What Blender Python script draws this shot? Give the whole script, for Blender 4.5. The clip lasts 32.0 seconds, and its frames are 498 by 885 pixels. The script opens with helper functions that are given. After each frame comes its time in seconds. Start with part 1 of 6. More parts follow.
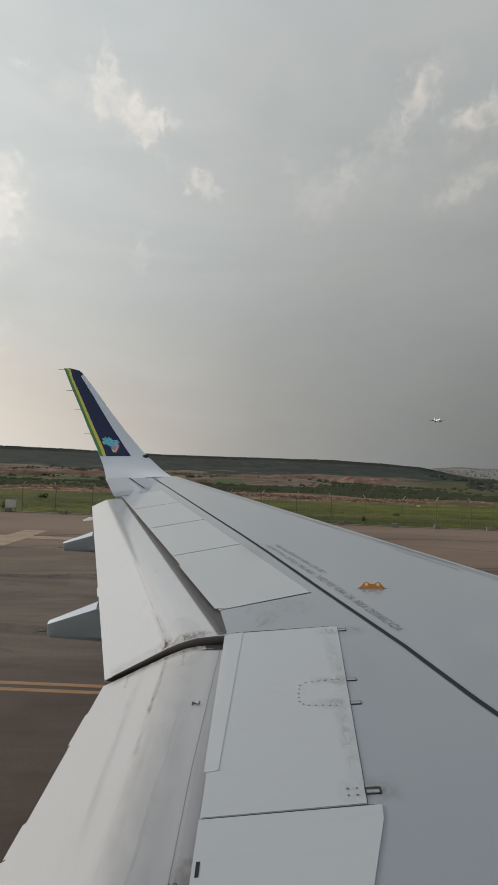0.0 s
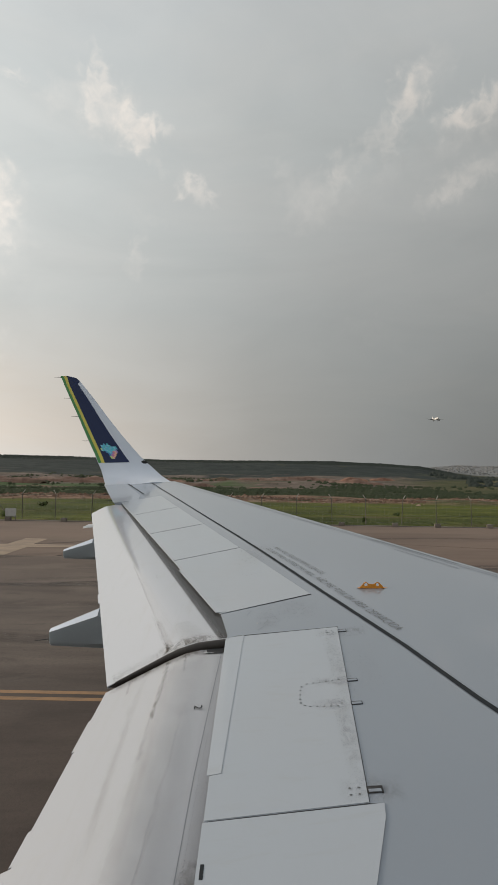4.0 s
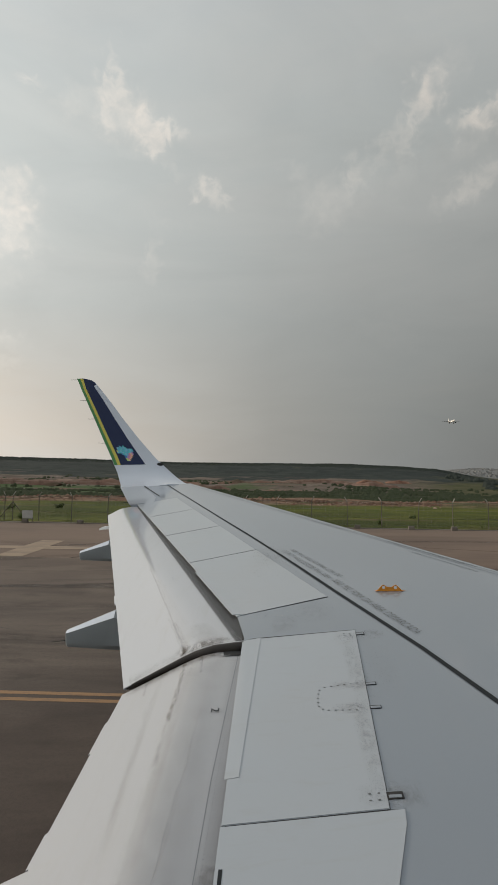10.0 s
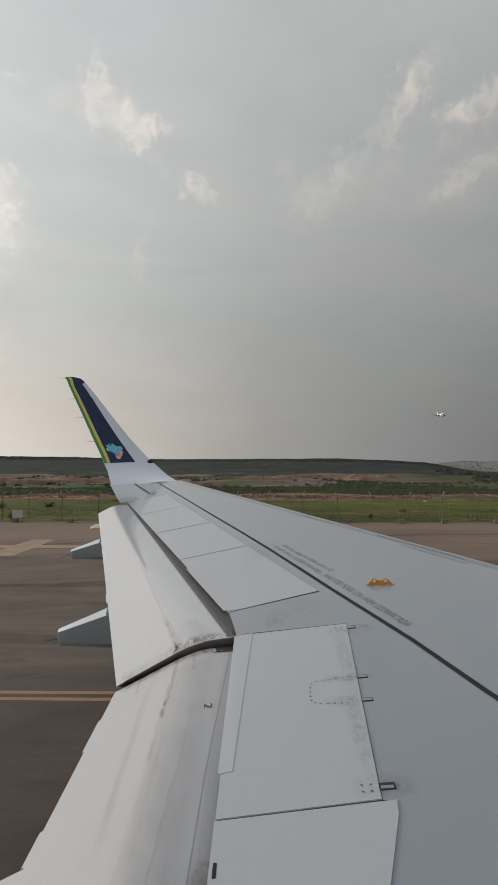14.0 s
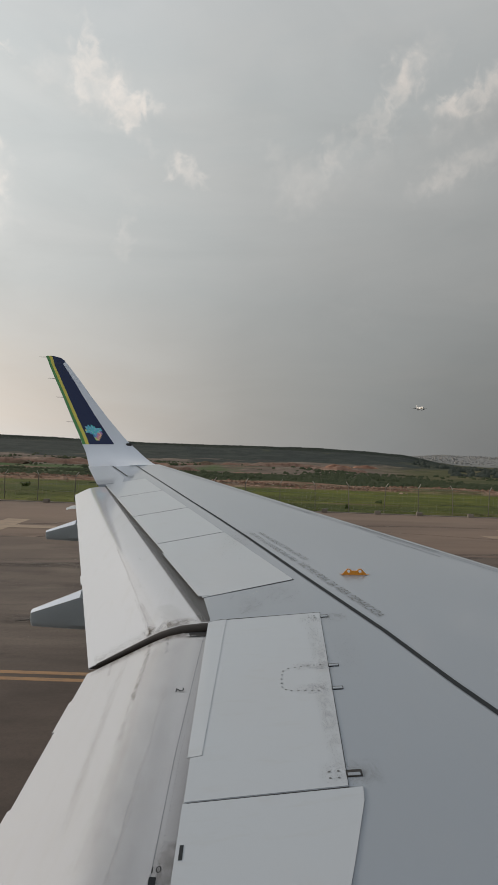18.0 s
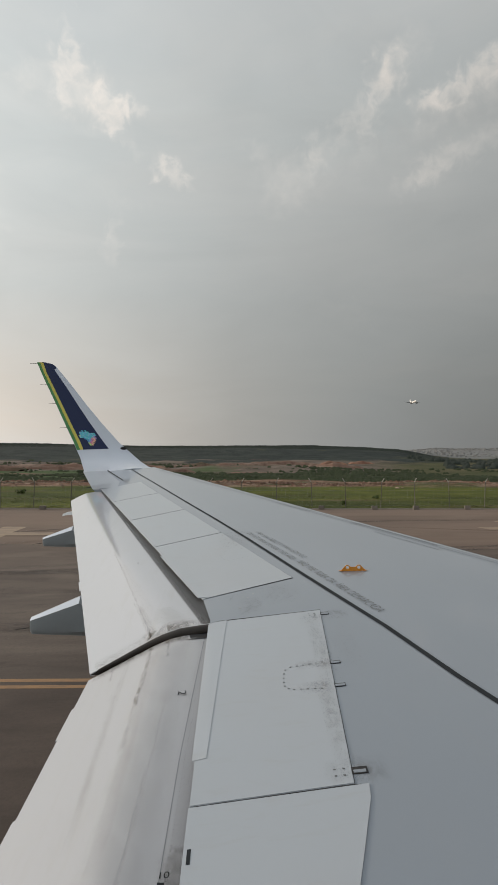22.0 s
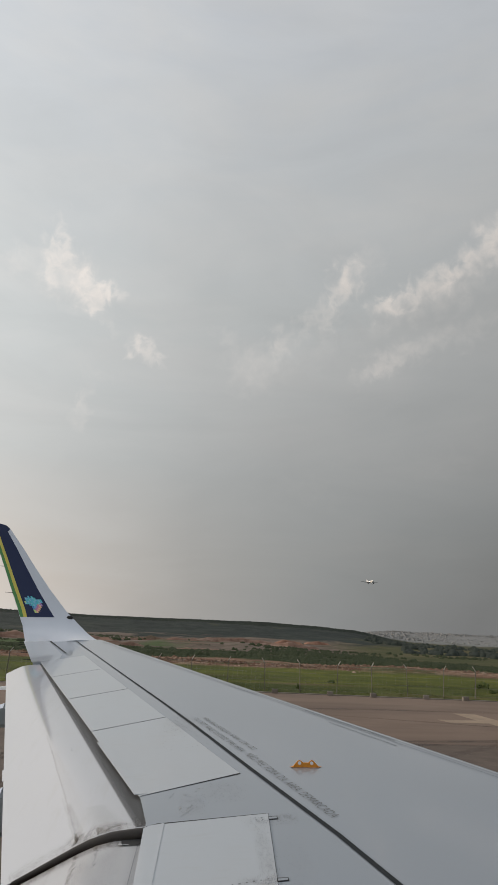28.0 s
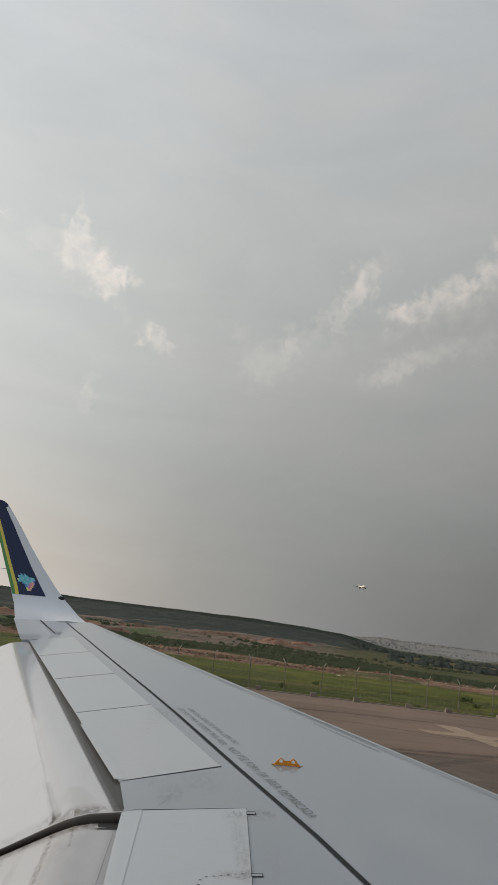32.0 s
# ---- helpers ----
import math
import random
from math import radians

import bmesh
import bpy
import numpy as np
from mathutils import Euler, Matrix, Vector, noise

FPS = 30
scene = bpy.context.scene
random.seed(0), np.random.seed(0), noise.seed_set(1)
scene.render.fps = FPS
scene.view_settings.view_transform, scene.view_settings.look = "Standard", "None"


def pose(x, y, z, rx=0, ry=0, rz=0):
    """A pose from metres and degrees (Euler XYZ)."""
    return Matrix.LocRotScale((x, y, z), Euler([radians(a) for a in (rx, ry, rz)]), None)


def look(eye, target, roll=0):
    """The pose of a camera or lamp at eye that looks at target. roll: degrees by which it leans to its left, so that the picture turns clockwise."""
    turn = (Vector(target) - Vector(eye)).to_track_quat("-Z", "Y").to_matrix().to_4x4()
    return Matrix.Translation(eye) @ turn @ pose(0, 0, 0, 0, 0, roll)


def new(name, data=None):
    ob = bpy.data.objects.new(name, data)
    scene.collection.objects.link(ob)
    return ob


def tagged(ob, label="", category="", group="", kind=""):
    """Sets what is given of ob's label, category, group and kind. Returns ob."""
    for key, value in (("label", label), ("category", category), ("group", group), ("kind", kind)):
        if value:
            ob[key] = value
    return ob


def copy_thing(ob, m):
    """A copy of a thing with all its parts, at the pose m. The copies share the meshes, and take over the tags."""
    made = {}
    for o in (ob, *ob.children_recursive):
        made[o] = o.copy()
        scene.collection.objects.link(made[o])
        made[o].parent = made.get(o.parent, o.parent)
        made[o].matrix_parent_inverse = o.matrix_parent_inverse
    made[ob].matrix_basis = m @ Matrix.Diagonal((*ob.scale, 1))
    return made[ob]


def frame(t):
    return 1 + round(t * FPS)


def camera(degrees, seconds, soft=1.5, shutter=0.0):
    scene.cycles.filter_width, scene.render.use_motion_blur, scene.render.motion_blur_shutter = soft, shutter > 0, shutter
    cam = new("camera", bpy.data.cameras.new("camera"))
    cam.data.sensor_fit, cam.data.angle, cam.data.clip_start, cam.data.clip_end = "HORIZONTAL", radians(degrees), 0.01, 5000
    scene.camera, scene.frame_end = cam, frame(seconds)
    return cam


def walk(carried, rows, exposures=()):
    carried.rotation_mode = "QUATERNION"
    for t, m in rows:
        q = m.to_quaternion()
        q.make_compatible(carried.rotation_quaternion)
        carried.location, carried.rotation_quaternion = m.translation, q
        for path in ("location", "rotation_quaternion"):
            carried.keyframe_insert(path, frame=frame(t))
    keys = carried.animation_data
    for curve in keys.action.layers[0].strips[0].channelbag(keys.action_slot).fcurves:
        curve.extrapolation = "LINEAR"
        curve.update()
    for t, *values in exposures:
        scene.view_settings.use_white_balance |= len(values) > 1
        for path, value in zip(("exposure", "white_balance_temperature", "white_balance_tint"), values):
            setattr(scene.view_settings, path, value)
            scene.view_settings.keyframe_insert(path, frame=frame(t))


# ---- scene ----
cam = camera(41.2, 32.0, soft=1.6)
PATH = [
    (0, pose(-0.037, 1.743, 4.490, 91.734, -2.208, 0.516)),
    (0.5, pose(-0.028, 1.729, 4.485, 91.397, -1.146, 1.361)),
    (1, pose(-0.037, 1.745, 4.489, 91.211, -1.425, 0.814)),
    (1.5, pose(-0.030, 1.736, 4.486, 91.452, -0.749, 1.567)),
    (2, pose(-0.031, 1.733, 4.485, 91.500, -1.361, 0.895)),
    (2.5, pose(-0.022, 1.730, 4.488, 91.387, -1.021, 0.533)),
    (3, pose(-0.030, 1.733, 4.485, 92.279, 0.758, 1.524)),
    (3.5, pose(-0.026, 1.720, 4.494, 91.835, -0.490, 0.733)),
    (5.5, pose(-0.008, 1.719, 4.495, 93.010, -1.125, 0.240)),
    (6, pose(-0.011, 1.736, 4.487, 93.111, 1.813, 2.817)),
    (6.5, pose(-0.006, 1.724, 4.488, 93.429, -0.998, 1.815)),
    (7, pose(-0.017, 1.733, 4.485, 93.872, -0.078, 2.894)),
    (7.5, pose(-0.020, 1.732, 4.483, 93.051, -0.857, 1.786)),
    (8, pose(-0.017, 1.726, 4.482, 93.452, -0.287, 2.679)),
    (8.5, pose(-0.018, 1.744, 4.487, 92.469, -0.627, 1.870)),
    (9, pose(-0.015, 1.729, 4.492, 92.186, -0.820, 2.090)),
    (9.5, pose(-0.019, 1.731, 4.484, 92.247, -0.500, 2.253)),
    (10, pose(-0.032, 1.745, 4.486, 92.206, -0.886, 1.754)),
    (10.5, pose(-0.016, 1.748, 4.492, 91.995, -0.715, -0.008)),
    (11, pose(-0.013, 1.724, 4.485, 92.774, -0.463, 0.213)),
    (11.5, pose(-0.020, 1.735, 4.488, 92.550, -0.633, 0.341)),
    (12, pose(-0.015, 1.740, 4.483, 92.435, -0.290, 0.645)),
    (12.5, pose(-0.012, 1.736, 4.495, 92.359, -0.367, 1.028)),
    (13, pose(-0.016, 1.738, 4.479, 92.518, -0.305, 1.360)),
    (13.5, pose(-0.022, 1.736, 4.488, 92.138, -0.006, 0.844)),
    (15.5, pose(-0.030, 1.730, 4.485, 91.239, -0.371, 1.341)),
    (16, pose(-0.023, 1.730, 4.493, 90.442, -0.623, 0.504)),
    (16.5, pose(-0.029, 1.728, 4.496, 90.601, -1.263, 1.131)),
    (17, pose(-0.017, 1.719, 4.490, 90.536, -1.075, 0.966)),
    (17.5, pose(-0.028, 1.738, 4.499, 90.499, -1.715, 0.822)),
    (18, pose(-0.033, 1.733, 4.493, 90.740, -2.138, -0.886)),
    (18.5, pose(-0.030, 1.727, 4.489, 91.179, -1.158, 0.052)),
    (19, pose(-0.019, 1.735, 4.492, 91.072, -1.071, -0.588)),
    (19.5, pose(-0.036, 1.737, 4.484, 90.984, -1.844, -1.648)),
    (20, pose(-0.024, 1.733, 4.491, 90.762, -0.940, -1.074)),
    (20.5, pose(-0.022, 1.733, 4.494, 90.830, -0.830, -1.363)),
    (21, pose(-0.014, 1.725, 4.489, 91.093, -0.048, -1.022)),
    (21.5, pose(-0.019, 1.720, 4.493, 90.751, -0.674, -1.729)),
    (22, pose(-0.028, 1.747, 4.493, 90.714, -0.131, -1.311)),
    (22.5, pose(-0.028, 1.733, 4.491, 91.217, -1.188, -1.022)),
    (23, pose(-0.022, 1.720, 4.494, 90.987, -0.710, -0.880)),
    (23.5, pose(-0.018, 1.740, 4.491, 91.076, -0.718, -1.014)),
    (24, pose(-0.027, 1.729, 4.496, 91.040, -1.908, -1.868)),
    (24.5, pose(-0.030, 1.732, 4.488, 91.065, -1.852, -1.058)),
    (26.5, pose(0.006, 1.760, 4.486, 95.589, 0.581, 2.505)),
    (27, pose(0.044, 1.713, 4.483, 106.150, -1.449, -1.768)),
    (27.5, pose(-0.023, 1.726, 4.511, 107.865, -1.143, -4.365)),
    (28, pose(-0.025, 1.729, 4.513, 105.596, -2.615, -5.244)),
    (28.5, pose(-0.034, 1.718, 4.505, 104.912, -1.473, -3.099)),
    (29, pose(-0.028, 1.710, 4.508, 104.953, -1.434, -2.948)),
    (29.5, pose(-0.026, 1.694, 4.504, 104.996, -1.563, -1.229)),
    (30, pose(-0.059, 1.747, 4.485, 104.936, -8.574, -3.408)),
    (30.5, pose(-0.043, 1.723, 4.516, 104.801, -8.082, -4.425)),
    (31, pose(-0.039, 1.729, 4.515, 104.874, -7.843, -4.818)),
    (31.5, pose(-0.035, 1.724, 4.514, 105.027, -7.696, -5.125)),
    (32, pose(-0.051, 1.751, 4.504, 105.324, -7.040, -6.206)),
]
walk(cam, PATH, exposures=[
    (0.0, -0.07, 6470, 9), (1.0, -0.08, 6480, 10), (2.0, -0.06, 6470, 9), (3.0, -0.04, 6460, 9), (6.0, -0.07, 6490, 10), (7.0, -0.10, 6500, 8), (9.0, -0.14, 6520, 8), (10.0, -0.13, 6500, 8),
    (12.0, -0.05, 6500, 10), (13.0, -0.08, 6500, 10), (16.0, -0.12, 6480, 10), (17.0, -0.09, 6470, 10), (18.0, -0.06, 6460, 10), (20.0, -0.01, 6450, 9), (23.0, 0.03, 6450, 9), (24.5, 0.04, 6450, 9), (26.5, -0.01, 6350, 9),
    (27.0, -0.10, 6250, 10), (27.6, -0.05, 6400, 10), (28.0, -0.01, 6450, 11), (29.5, -0.03, 6480, 11), (31.0, -0.09, 6540, 10), (32.0, -0.06, 6540, 10)])

# ---- world, sun ----
SUN_AZ, SUN_EL = -70.0, 12.5          # degrees from straight outboard, towards the tail; height


class Nodes:
    """Short hand for building node trees."""

    def __init__(self, tree):
        self.t = tree

    def make(self, kind, **inputs):
        n = self.t.nodes.new(kind)
        for k, v in inputs.items():
            key = int(k[1:]) if k[0] == "i" and k[1:].isdigit() else k.replace("_", " ")
            self.put(n.inputs[key], v)
        return n

    def put(self, socket, v):
        if isinstance(v, bpy.types.NodeSocket):
            self.t.links.new(v, socket)
        elif v is not None:
            socket.default_value = v

    def math(self, op, a, b=None, c=None, clamp=False):
        n = self.t.nodes.new("ShaderNodeMath")
        n.operation, n.use_clamp = op, clamp
        for s, v in zip(n.inputs, (a, b, c)):
            self.put(s, v)
        return n.outputs[0]

    def ramp(self, fac, stops, smooth=False):
        n = self.t.nodes.new("ShaderNodeValToRGB")
        e = n.color_ramp.elements
        while len(e) < len(stops):
            e.new(0.5)
        for el, (p, c) in zip(e, stops):
            el.position = p
            el.color = (c, c, c, 1) if isinstance(c, (int, float)) else (*c, 1)
        if smooth:
            n.color_ramp.interpolation = "EASE"
        self.put(n.inputs[0], fac)
        return n.outputs[0]

    def mix(self, fac, a, b, blend="MIX"):
        n = self.t.nodes.new("ShaderNodeMix")
        n.data_type, n.blend_type = "RGBA", blend
        for s, v in zip((n.inputs[0], n.inputs[6], n.inputs[7]), (fac, a, b)):
            self.put(s, (*v, 1) if isinstance(v, tuple) and len(v) == 3 else v)
        return n.outputs[2]

    def noise(self, vec, scale, detail=4.0, rough=0.55, distort=0.0):
        n = self.make("ShaderNodeTexNoise", Vector=vec, Scale=scale, Detail=detail, Roughness=rough, Distortion=distort)
        return n.outputs[0]


world = bpy.data.worlds.new("hazy_evening_sky")
scene.world = world
world.use_nodes = True
world.node_tree.nodes.clear()
W = Nodes(world.node_tree)
way = W.make("ShaderNodeTexCoord").outputs["Generated"]
sep = W.make("ShaderNodeSeparateXYZ", Vector=way).outputs
el = W.math("MULTIPLY", W.math("ARCSINE", sep[2]), 57.2958)
az = W.math("MULTIPLY", W.math("ARCTAN2", sep[0], sep[1]), 57.2958)
el01 = W.math("DIVIDE", el, 60.0, clamp=True)
# brightness of the haze straight ahead, and how much it grows towards the hidden sun
ahead = W.ramp(el01, [(0.0, 0.385), (0.10, 0.385), (0.2, 0.428), (0.34, 0.498), (0.55, 0.546), (0.8, 0.59), (1.0, 0.60)])
tilt = W.ramp(el01, [(0.0, 0.72), (0.08, 0.63), (0.2, 0.47), (0.34, 0.46), (0.55, 0.38), (1.0, 0.24)])
lean = W.math("ADD", W.math("MULTIPLY", W.math("MINIMUM", sep[0], 0.0), 1.34), W.math("MULTIPLY", W.math("MAXIMUM", sep[0], 0.0), 0.66))
light = W.math("SUBTRACT", ahead, W.math("MULTIPLY", tilt, lean))
light = W.math("MAXIMUM", light, 0.20)
sky_at = W.make("ShaderNodeCombineXYZ", X=az, Y=el, Z=0.0).outputs[0]
streaks = W.make("ShaderNodeMapping", Vector=sky_at, Rotation=(0, 0, radians(-24)), Scale=(0.05, 0.16, 1.0)).outputs[0]
broad = W.noise(streaks, 1.0, 5.0, 0.55, 0.4)
light = W.math("MULTIPLY", light, W.math("ADD", 0.91, W.math("MULTIPLY", broad, 0.17)))
# tint: cream low towards the sun, greenish grey low away from it, bluish above
low = W.ramp(el01, [(0.0, 1.0), (0.10, 0.75), (0.22, 0.12), (0.4, 0.0)])
toward = W.math("MULTIPLY_ADD", sep[0], -1.7, 0.35, clamp=True)
tint_low = W.mix(toward, (0.975, 1.0, 0.985), (1.125, 0.98, 0.84))
tint = W.mix(low, (0.966, 1.0, 0.980), tint_low)
tint = W.mix(W.ramp(el01, [(0.45, 0.0), (0.85, 1.0)]), tint, (0.955, 1.0, 1.04))
# wisps of lit cloud: place in degrees, half length and width, lean, strength
TOWER = [(-14.3, 31.8, 0.35, 0.9, 0, 0.34), (-14.1, 30.4, 0.45, 0.8, 0, 0.42), (-15.7, 30.6, 0.5, 0.4, 0, 0.24), (-13.2, 29.3, 0.85, 0.5, 20, 0.62), (-14.6, 28.7, 0.8, 0.9, 0, 0.55), (-14.5, 27.2, 0.7, 0.9, 0, 0.40),
         (-12.9, 27.4, 0.9, 0.9, 0, 0.34), (-11.6, 27.8, 0.85, 0.75, -15, 0.62), (-10.9, 26.9, 0.9, 0.7, 0, 0.75), (-9.7, 27.2, 0.8, 0.5, -20, 0.62), (-8.3, 27.1, 0.55, 0.40, 35, 0.5),
         (-10.1, 25.9, 0.5, 0.7, -15, 0.6), (-8.8, 24.3, 0.4, 0.7, 0, 0.2), (-17.4, 28.4, 1.2, 0.9, 0, 0.28), (-20.9, 29.3, 0.8, 0.45, 10, 0.42), (-12.0, 27.6, 2.6, 2.0, -25, 0.16)]
SUNWARD = [(-21.7, 22.6, 1.0, 0.6, 0, 0.42), (-22.0, 21.0, 1.3, 0.6, 5, 0.55), (-21.6, 19.7, 1.3, 0.5, 0, 0.62), (-22.0, 18.3, 1.0, 0.45, 15, 0.62), (-25.0, 20.5, 2.5, 2.6, 0, 0.42), (-22.0, 20.0, 2.6, 3.0, 0, 0.14), (-22.5, 15.0, 2.5, 0.9, 0, 0.22), (-21.6, 17.3, 1.6, 0.6, 8, 0.40), (-22.8, 10.2, 1.8, 0.6, -10, 0.34), (-22.2, 8.2, 1.5, 0.5, 5, 0.28)]
PUFFS = [(-6.4, 23.4, 0.75, 0.6, 0, 0.6), (-5.4, 22.9, 1.1, 0.55, -15, 0.42), (-4.3, 22.2, 0.9, 0.4, -20, 0.26), (-10.3, 18.1, 0.5, 0.9, 0, 0.30), (-10.6, 16.4, 0.8, 1.0, -15, 0.24), (-9.6, 20.4, 1.8, 0.6, 5, 0.14)]
BILLOWS = [(13.2, 29.6, 0.9, 1.0, 12, 0.7), (12.9, 28.4, 1.0, 0.7, 0, 0.42), (14.9, 30.6, 1.7, 1.1, 25, 0.28), (18.0, 25.5, 6.0, 2.4, 22, 0.09), (11.8, 27.5, 0.9, 0.6, 30, 0.36), (11.3, 25.6, 0.6, 0.9, 0, 0.36), (10.2, 26.5, 1.3, 0.5, 35, 0.24),
           (6.9, 24.2, 0.7, 0.8, 0, 0.32), (8.8, 25.2, 1.5, 0.6, 30, 0.2), (1.9, 24.7, 1.1, 0.7, -25, 0.24), (3.6, 21.6, 1.5, 1.7, 0, 0.26), (5.6, 22.6, 1.4, 1.3, 0, 0.2), (9.5, 23.5, 4.0, 1.6, 25, 0.12)]
STREAMS = [(16.5, 26.9, 0.9, 0.5, 20, 0.6), (17.8, 27.4, 0.8, 0.6, 25, 0.6), (19.2, 28.0, 0.9, 0.6, 25, 0.5), (20.9, 28.6, 0.9, 0.6, 20, 0.5), (22.6, 29.5, 0.7, 0.7, 0, 0.75), (24.2, 29.9, 1.0, 0.7, 25, 0.55), (26.4, 31.3, 1.1, 1.0, 30, 0.85),
           (28.6, 32.4, 1.7, 1.3, 30, 0.8), (19.0, 26.9, 3.2, 1.0, 24, 0.22), (24.5, 29.0, 3.4, 1.3, 28, 0.25), (15.4, 21.9, 1.4, 0.7, 26, 0.34), (17.6, 22.9, 1.6, 0.7, 22, 0.34), (20.6, 23.8, 2.0, 0.8, 16, 0.26), (25.0, 25.0, 2.8, 0.9, 15, 0.24),
           (10.0, 11.6, 4.0, 1.2, -10, 0.10), (22.0, 14.0, 4.0, 1.2, 15, 0.10)]
# the wisps' outlines swell and curl by a smooth noise
curl = W.make("ShaderNodeTexNoise", Vector=sky_at, Scale=0.70, Detail=4.0, Roughness=0.52, Distortion=0.5)
swell = W.make("ShaderNodeSeparateColor", Color=curl.outputs["Color"]).outputs
az_c = W.math("ADD", az, W.math("MULTIPLY_ADD", swell[0], 4.2, -2.1))
el_c = W.math("ADD", el, W.math("MULTIPLY_ADD", swell[1], 3.8, -1.9))
curled = W.make("ShaderNodeCombineXYZ", X=az_c, Y=el_c, Z=0.0).outputs[0]
fine = W.noise(sky_at, 0.9, 4.0, 0.55, 0.4)
mask = None
for a, e, la, lb, lean_by, k in TOWER + SUNWARD + PUFFS + BILLOWS + STREAMS:
    at = W.make("ShaderNodeMapping", Vector=curled, Location=(a, e, 0), Rotation=(0, 0, radians(lean_by)), Scale=(la * 1.15, lb * 1.15, 1))
    at.vector_type = "TEXTURE"
    far = W.t.nodes.new("ShaderNodeVectorMath")
    far.operation = "DOT_PRODUCT"
    W.put(far.inputs[0], at.outputs[0])
    W.put(far.inputs[1], at.outputs[0])
    g = W.math("MULTIPLY", W.math("EXPONENT", W.math("MULTIPLY", far.outputs["Value"], -0.9)), k)
    mask = g if mask is None else W.math("ADD", mask, g)
mask = W.ramp(mask, [(0.05, 0.0), (0.30, 0.26), (0.55, 0.62), (1.1 / 1.2, 1.0)])
mask = W.math("MULTIPLY", mask, W.math("MULTIPLY_ADD", fine, 1.9, 0.03))
# a grey bank of cloud that rises towards the nose, its upper rim against clearer sky
above = W.math("SUBTRACT", W.math("MULTIPLY_ADD", az_c, -0.42, el_c), 20.5)
bank = W.math("MULTIPLY", W.ramp(W.math("DIVIDE", above, -8.0, clamp=True), [(0.0, 0.0), (0.22, 0.75), (1.0, 1.0)]), W.ramp(W.math("DIVIDE", W.math("ADD", az, 4.0), 12.0, clamp=True), [(0.0, 0.0), (1.0, 1.0)]))
bank = W.math("MULTIPLY", bank, W.ramp(W.math("DIVIDE", el, 20.0, clamp=True), [(0.2, 0.0), (0.7, 1.0)]))
light = W.math("MULTIPLY", light, W.math("MULTIPLY_ADD", bank, -0.035, 1.0))
tint = W.mix(W.math("MULTIPLY", bank, 0.6), tint, (0.985, 0.996, 0.968))
layers = W.noise(W.make("ShaderNodeMapping", Vector=sky_at, Rotation=(0, 0, radians(-10)), Scale=(0.05, 0.15, 1.0)).outputs[0], 1.0, 6.0, 0.55, 1.2)
light = W.math("MULTIPLY", light, W.math("MULTIPLY_ADD", layers, 0.16, 0.92))
light = W.math("ADD", light, W.math("MULTIPLY", mask, 0.155))
tint = W.mix(W.ramp(broad, [(0.42, 0.0), (0.66, 0.50)]), tint, (1.0, 0.995, 0.958))
tint = W.mix(W.math("MULTIPLY", mask, 0.9, clamp=True), tint, (1.05, 0.988, 0.915))
haze = W.mix(1.0, tint, W.make("ShaderNodeCombineXYZ", X=light, Y=light, Z=light).outputs[0], "MULTIPLY")
atmosphere = W.t.nodes.new("ShaderNodeTexSky")
atmosphere.sky_type, atmosphere.sun_disc = "NISHITA", False
atmosphere.sun_elevation, atmosphere.sun_rotation = radians(SUN_EL), radians(SUN_AZ)
atmosphere.dust_density = 4.0
glow = W.make("ShaderNodeBackground", Color=haze, Strength=1.0).outputs[0]
clear = W.make("ShaderNodeBackground", Color=atmosphere.outputs[0], Strength=0.10).outputs[0]
both = W.make("ShaderNodeMixShader", i0=0.94, i1=clear, i2=glow).outputs[0]
W.t.links.new(both, W.make("ShaderNodeOutputWorld").inputs[0])

sun_dir = Vector((math.sin(radians(SUN_AZ)) * math.cos(radians(SUN_EL)),
                  math.cos(radians(SUN_AZ)) * math.cos(radians(SUN_EL)), math.sin(radians(SUN_EL))))
sun = new("sun", bpy.data.lights.new("sun", "SUN"))
sun.data.energy, sun.data.angle, sun.data.color = 2.8, radians(14), (1.0, 0.84, 0.67)
sun.matrix_world = look(sun_dir * 50, (0, 0, 0))


